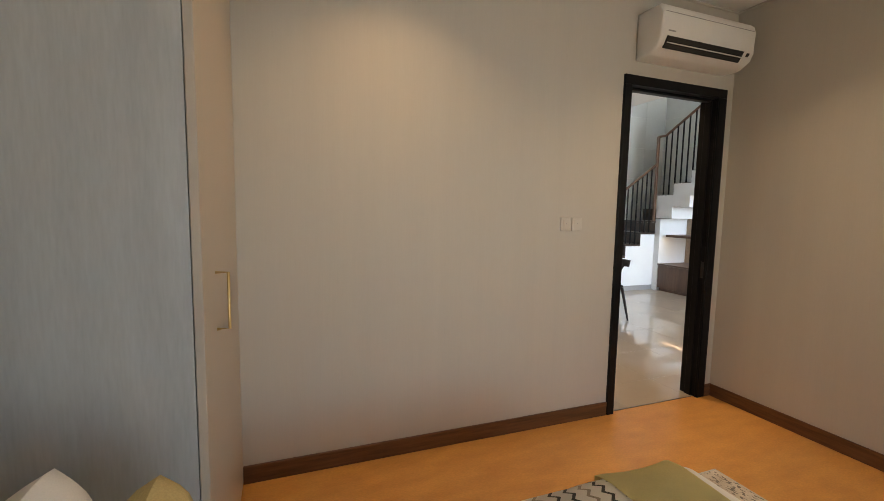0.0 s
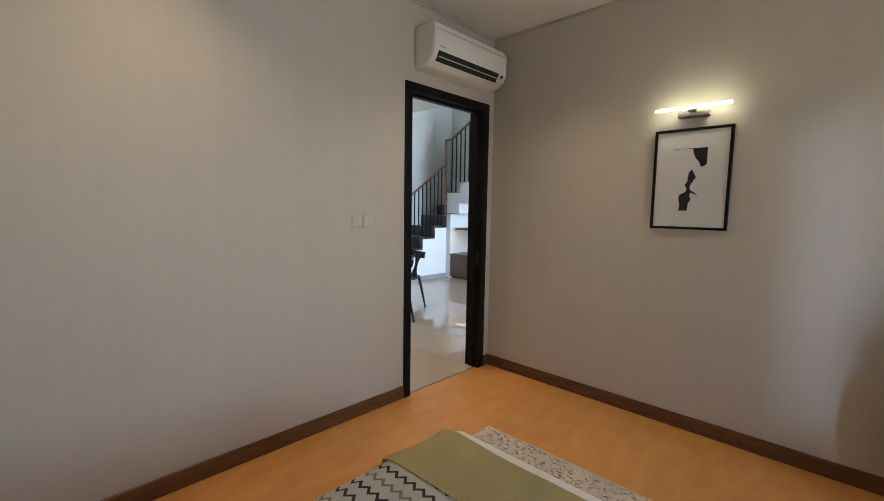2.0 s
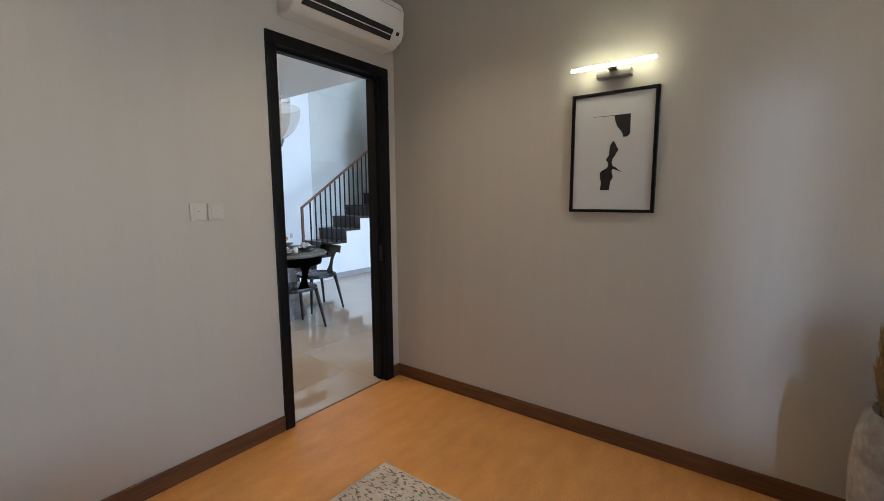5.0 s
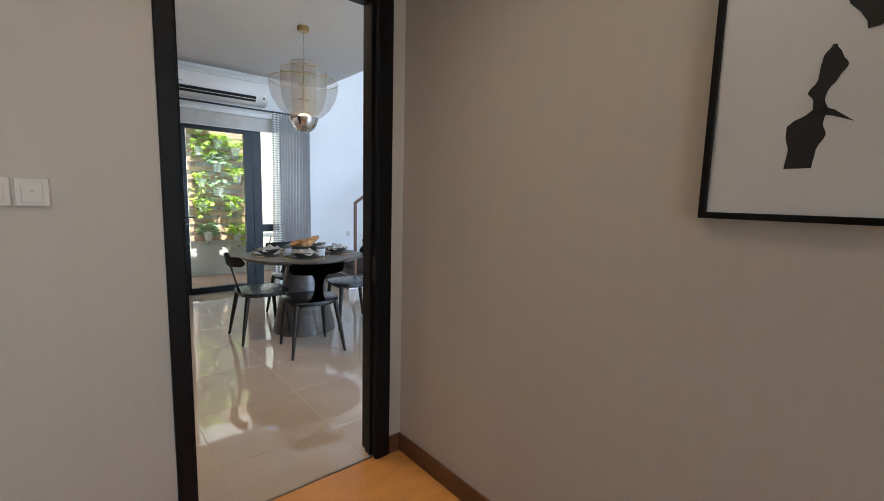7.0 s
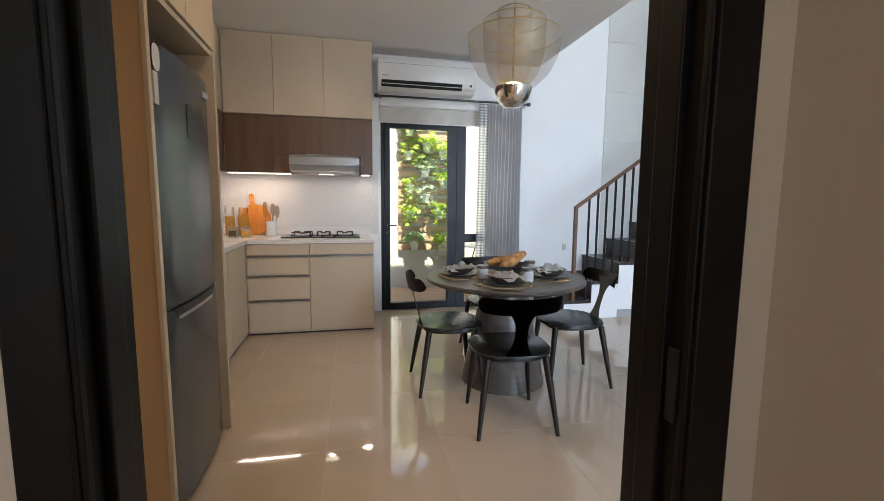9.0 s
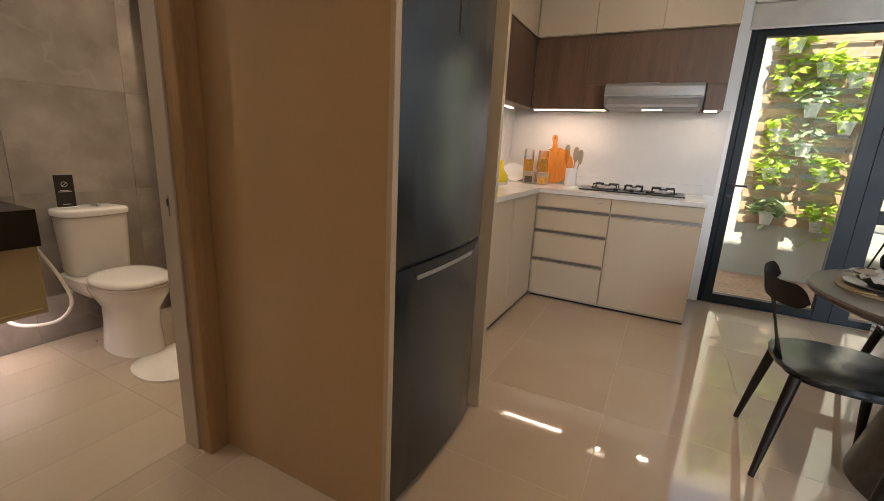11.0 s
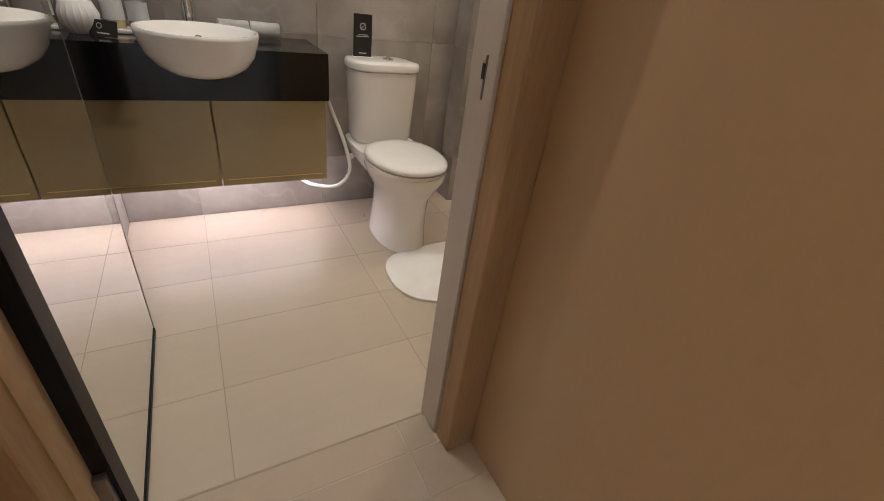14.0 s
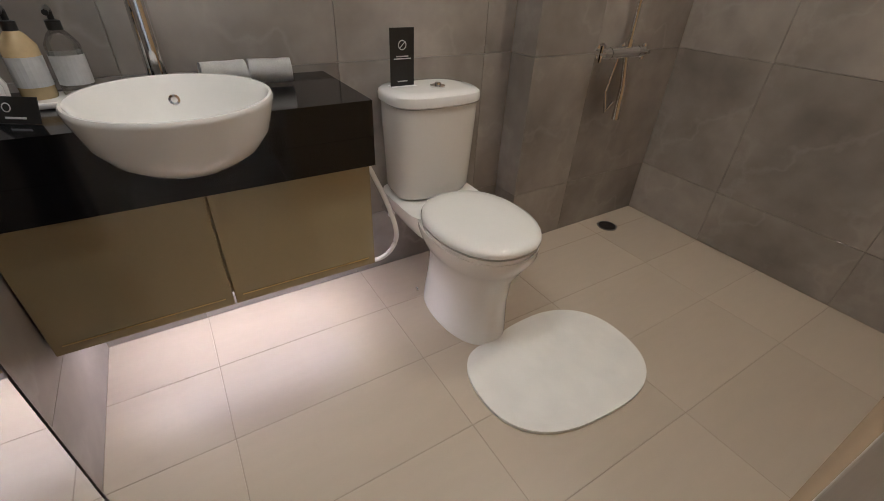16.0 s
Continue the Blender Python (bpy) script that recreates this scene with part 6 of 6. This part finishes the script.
def toilet():
    t = thing("toilet", "white ceramic close-coupled toilet with its lid closed", "toilet", -0.012, 3.83, 0)

    def ring(cx, rx_front, rx_back, ry, z, n=36, power=2.2):
        out = []
        for i in range(n):
            a = 2 * math.pi * i / n
            c, s = math.cos(a), math.sin(a)
            rx = rx_front if c > 0 else rx_back
            out.append((cx + rx * math.copysign(abs(c) ** (2 / power), c), ry * math.copysign(abs(s) ** (2 / power), s), z))
        return out

    def loft(rings, bm=None):
        bm = bm or bmesh.new()
        vs = [[bm.verts.new(q) for q in r] for r in rings]
        k = len(vs[0])
        for a, b in zip(vs, vs[1:]):
            for i in range(k):
                bm.faces.new((a[i], a[(i + 1) % k], b[(i + 1) % k], b[i]))
        bm.faces.new(vs[0])
        bm.faces.new(vs[-1])
        return bm
    foot = loft([ring(-0.13, 0.210, 0.21, 0.120, 0.0), ring(-0.13, 0.210, 0.21, 0.118, 0.02), ring(-0.12, 0.192, 0.20, 0.106, 0.16), ring(-0.11, 0.192, 0.21, 0.112, 0.26), ring(-0.10, 0.215, 0.23, 0.15, 0.32), ring(-0.09, 0.235, 0.24, 0.172, 0.37), ring(-0.09, 0.235, 0.24, 0.174, 0.395)])
    part("pan", foot, ceramic, t, "white ceramic pan and foot", True)
    shelf = loft([ring(-0.36, 0.16, 0.16, 0.125, 0.30, power=5), ring(-0.36, 0.17, 0.17, 0.16, 0.36, power=5), ring(-0.36, 0.17, 0.17, 0.165, 0.40, power=5)])
    part("shelf", shelf, ceramic, t, smooth=True)
    part("seat", loft([ring(-0.085, 0.226, 0.20, 0.172, 0.3955), ring(-0.085, 0.228, 0.205, 0.174, 0.41)]), ceramic, t, smooth=True)
    part("lid", loft([ring(-0.085, 0.225, 0.202, 0.171, 0.4135), ring(-0.085, 0.231, 0.206, 0.176, 0.419), ring(-0.085, 0.2315, 0.206, 0.1765, 0.428), ring(-0.085, 0.226, 0.202, 0.172, 0.436), ring(-0.085, 0.208, 0.186, 0.157, 0.4425), ring(-0.085, 0.165, 0.15, 0.124, 0.447), ring(-0.085, 0.08, 0.08, 0.06, 0.4495)]), ceramic, t, "closed white lid", True)
    part("tank", loft([ring(-0.415, 0.085, 0.115, 0.140, 0.405, power=3.2), ring(-0.415, 0.098, 0.118, 0.152, 0.43, power=3.2), ring(-0.415, 0.112, 0.128, 0.163, 0.735, power=3.2)]), ceramic, t, "white cistern", True)
    part("tank_lid", loft([ring(-0.415, 0.113, 0.130, 0.165, 0.737, power=3.2), ring(-0.415, 0.118, 0.133, 0.171, 0.742, power=3.2), ring(-0.415, 0.119, 0.133, 0.172, 0.760, power=3.2), ring(-0.415, 0.115, 0.131, 0.168, 0.770, power=3.2), ring(-0.415, 0.104, 0.124, 0.158, 0.776, power=3.2), ring(-0.415, 0.07, 0.09, 0.12, 0.779, power=3.2)]), ceramic, t, smooth=True)
    part("flush_button", lathe([(0.026, 0.779), (0.026, 0.784), (0.012, 0.786), (0.010, 0.793), (0, 0.794)], 24, m=pose(-0.40, 0.02, 0)), chrome, t, "chrome flush button", True)
    for sy in (-1, 1):
        part("bolt_cap", lathe([(0.009, 0), (0.008, 0.006), (0, 0.008)], 14, m=pose(-0.29, sy * 0.112, 0.032, -90 * sy)), chrome, t, smooth=True)
        part("seat_hinge", tube([(-0.285, sy * 0.06 - 0.02, 0.413), (-0.285, sy * 0.06 + 0.02, 0.413)], 0.011, 10), ceramic, t)


toilet()
t = thing("notice_stand", "upright black notice with a round no-use mark on the cistern", "notice", -0.462, 3.742, 0.7795, 90)
part("panel", box(-0.043, 0.043, -0.0015, 0.0015, 0, 0.175, 0.0005), sign_black, t)
part("foot", box(-0.045, 0.045, -0.02, 0.02, 0.0, 0.0012), sign_white, t)
part("print_mark", moved(lathe([(0.012, 0), (0.015, 0.0006), (0.012, 0.0012), (0.0118, 0.0004), (0.012, 0)], 28), pose(0.0, -0.0018, 0.125, 90)), sign_white, t)
part("print_slash", moved(box(-0.0012, 0.0012, -0.0028, -0.0018, -0.012, 0.012), pose(0, 0, 0.125, 0, 45)), sign_white, t)
for z, w in ((0.09, 0.022), (0.083, 0.03), (0.014, 0.018)):
    part("print_bar", box(-w, w, -0.0026, -0.0017, z, z + 0.0035), sign_white, t)


def bidet_hose():
    t = thing("bidet_hose", "white flexible hose looping down from a chrome wall valve", "hose", 0, 0, 0)
    pts = []
    ctl = [Vector(q) for q in ((-0.50, 3.575, 0.62), (-0.43, 3.58, 0.56), (-0.35, 3.62, 0.42), (-0.335, 3.645, 0.28), (-0.36, 3.59, 0.19), (-0.42, 3.49, 0.175), (-0.47, 3.43, 0.20), (-0.50, 3.40, 0.26))]
    for i in range(len(ctl) - 1):
        p0, p1, p2, p3 = ctl[max(i - 1, 0)], ctl[i], ctl[i + 1], ctl[min(i + 2, len(ctl) - 1)]
        for s in range(8):
            u = s / 8
            pts.append(0.5 * ((2 * p1) + (p2 - p0) * u + (2 * p0 - 5 * p1 + 4 * p2 - p3) * u * u + (3 * p1 - p0 - 3 * p2 + p3) * u ** 3))
    part("hose", tube(pts, 0.009, 12), ceramic, t, "white ribbed hose", True)
    part("valve", tube([(-0.559, 3.70, 0.29), (-0.51, 3.70, 0.29), (-0.49, 3.70, 0.29)], [0.011, 0.011, 0.016], 12), chrome, t, smooth=True)
    part("spray_head", tube([(-0.51, 3.575, 0.59), (-0.52, 3.575, 0.68), (-0.50, 3.575, 0.73)], [0.009, 0.011, 0.017], 12), ceramic, t, smooth=True)


bidet_hose()


def bath_mat():
    out = []
    for i in range(60):
        a = 2 * math.pi * i / 60
        c, s = math.cos(a), math.sin(a)
        rx, ry = 0.228 * math.copysign(abs(c) ** 0.85, c), 0.312 * math.copysign(abs(s) ** 0.72, s)
        dent = 0.035 * math.exp(-((a - math.radians(200)) / 0.32) ** 2)
        out.append((rx + dent, ry))
    ob = link_mesh("bath_mat", slab(out, 0.0008, 0.012, 0.004, segments=2), mat_cloth, True)
    ob.matrix_world = pose(0.250, 3.958, 0, 0, 0, -4)
    tagged(ob, "white rounded bath mat in front of the toilet", "bath mat")


bath_mat()
t = thing("floor_drain", "small round dark floor drain in the shower", "floor drain", -0.318, 4.882, 0.0)
part("ring", lathe([(0.052, 0.0005), (0.052, 0.003), (0.044, 0.0035), (0.044, 0.0005)], 28), strike_metal, t)
part("grate", lathe([(0, 0.0005), (0.0435, 0.0005), (0.0435, 0.0022), (0, 0.0024)], 28), black_plastic, t)


def shower():
    t = thing("shower_mixer", "chrome wall shower mixer with a riser and hose", "shower mixer", -0.419, 4.71, 0.853)
    part("body", tube([(0.055, -0.085, 0), (0.055, 0.085, 0)], 0.024, 14), chrome, t, smooth=True)
    for y in (-0.075, 0.075):
        part("escutcheon", lathe([(0.034, 0.0), (0.032, 0.008), (0.02, 0.014), (0.013, 0.016), (0.013, 0.05), (0, 0.05)], 24, m=pose(0, y, 0, 0, 90)), chrome, t, smooth=True)
    for y in (-0.11, 0.11):
        part("tap_head", tube([(0.055, y * 0.8, 0), (0.055, y * 1.2, 0)], [0.024, 0.02], 12), chrome, t, smooth=True)
        part("cross_handle", tube([(0.055, y * 1.2, -0.03), (0.055, y * 1.2, 0.03)], 0.008, 8), chrome, t, smooth=True)
        part("cross_handle", tube([(0.025, y * 1.2, 0), (0.085, y * 1.2, 0)], 0.008, 8), chrome, t, smooth=True)
    part("riser", tube([(0.055, 0.03, 0.015), (0.055, 0.03, 0.06), (0.05, 0.03, 1.1)], 0.010, 12), chrome, t, smooth=True)
    part("diverter", tube([(0.055, 0.03, 0.02), (0.055, 0.03, 0.05)], 0.017, 12), chrome, t, smooth=True)
    part("spout", tube([(0.06, 0.02, -0.01), (0.075, 0.03, -0.13), (0.08, 0.03, -0.27)], [0.011, 0.013, 0.017], 12), chrome, t, "hanging chrome hand shower", True)
    part("hose", tube([(0.055, -0.02, -0.02), (0.05, -0.04, -0.15), (0.052, -0.02, -0.24), (0.06, 0.01, -0.20)], 0.006, 10), chrome, t, smooth=True)


shower()

# ---- tiles of floors and walls ----
floor_bed = bpy.data.objects["floor_living_bed"]
xs, ys = cuts(1.0, 7.38, 1.134, 0.603), cuts(-2.1, 6.85, 2.798, 0.605)
sizes, places = [], []
for a, b in zip(xs, xs[1:]):
    for c, d in zip(ys, ys[1:]):
        if d <= 2.44:
            if b < 3.28:
                continue
            a0, c0 = max(a, 3.274), c
        elif c < 2.437:
            a0, c0 = a, 2.437
        else:
            a0, c0 = a, c
        sizes.append((b - a0 - 0.0025, d - c0 - 0.0025, 0.008))
        places.append((a0 + 0.00125, c0 + 0.00125, -0.008))
tiles(floor_bed, "floor_tile", polished_tile, sizes, places, bevel=0.0008)
sizes, places = [], []
ys = cuts(2.78, 3.49, 3.403, 0.605)
for c, d in zip(ys, ys[1:]):
    sizes.append((0.098, d - c - 0.0025, 0.008))
    places.append((0.90, c + 0.00125, -0.008))
tiles(floor_bed, "floor_tile", polished_tile, sizes, places, bevel=0.0008)

bath_bed = bpy.data.objects["floor_bathroom_bed"]
sizes, places = [], []
xs, ys = cuts(-0.56, 0.896, 0.004, 0.2945), cuts(2.67, 5.19, 2.976, 0.5985)
for a, b in zip(xs, xs[1:]):
    for c, d in zip(ys, ys[1:]):
        sizes.append((b - a - 0.0016, d - c - 0.0016, 0.008))
        places.append((a + 0.0008, c + 0.0008, -0.008))
tiles(bath_bed, "floor_tile", bath_floor_tile, sizes, places, bevel=0.001)

zs = cuts(0.0, BATH_H, 0.267, 0.579)


def wall_tiles(wall, axis, at, a0, a1, first):
    sizes, places = [], []
    for a, b in zip(cuts(a0, a1, first, 0.586), cuts(a0, a1, first, 0.586)[1:]):
        for c, d in zip(zs, zs[1:]):
            if axis == "x":
                sizes.append((0.008, b - a - 0.0014, d - c - 0.0014))
                places.append((at - 0.008, a + 0.001, c + 0.001))
            elif axis == "y":
                sizes.append((b - a - 0.0014, 0.008, d - c - 0.0014))
                places.append((a + 0.001, at, c + 0.001))
            else:
                sizes.append((b - a - 0.0014, 0.008, d - c - 0.0014))
                places.append((a + 0.001, at - 0.008, c + 0.001))
    tiles(bpy.data.objects[wall], "wall_tile", bath_wall_tile, sizes, places, bevel=0.0008)


wall_tiles("wall_bath_west", "x", -0.56, 2.67, 4.28, 3.56)
wall_tiles("wall_bath_shower", "x", -0.42, 4.28, 5.19, 4.615)
wall_tiles("wall_bath_north", "y", 5.19, -0.42, 0.89, 0.0)
wall_tiles("wall_bath_shower", "-y", 4.288, -0.56, -0.42, -0.3)
wall_tiles("wall_bath_south", "-y", 2.67, -0.56, 0.89, 0.0)

# tile cladding of the stair wall
sizes, places = [], []
zs2 = cuts(0.0, 5.4, 0.9, 0.6)
for a, b in zip(cuts(5.66, 7.37, 5.66, 1.2), cuts(5.66, 7.37, 5.66, 1.2)[1:]):
    for c, d in zip(zs2, zs2[1:]):
        sizes.append((b - a - 0.003, 0.008, d - c - 0.003))
        places.append((a + 0.0015, 6.8415, c + 0.0015))
tiles(bpy.data.objects["wall_dining_north"], "wall_tile", stair_tile, sizes, places, bevel=0.001)
sizes, places = [], []
for a, b in zip(cuts(0.0, 6.84, 6.84, 1.2), cuts(0.0, 6.84, 6.84, 1.2)[1:]):
    for c, d in zip(zs2, zs2[1:]):
        sizes.append((0.008, b - a - 0.003, d - c - 0.003))
        places.append((7.3715, a + 0.0015, c + 0.0015))
tiles(bpy.data.objects["wall_living_east"], "wall_tile", stair_tile, sizes, places, bevel=0.001)
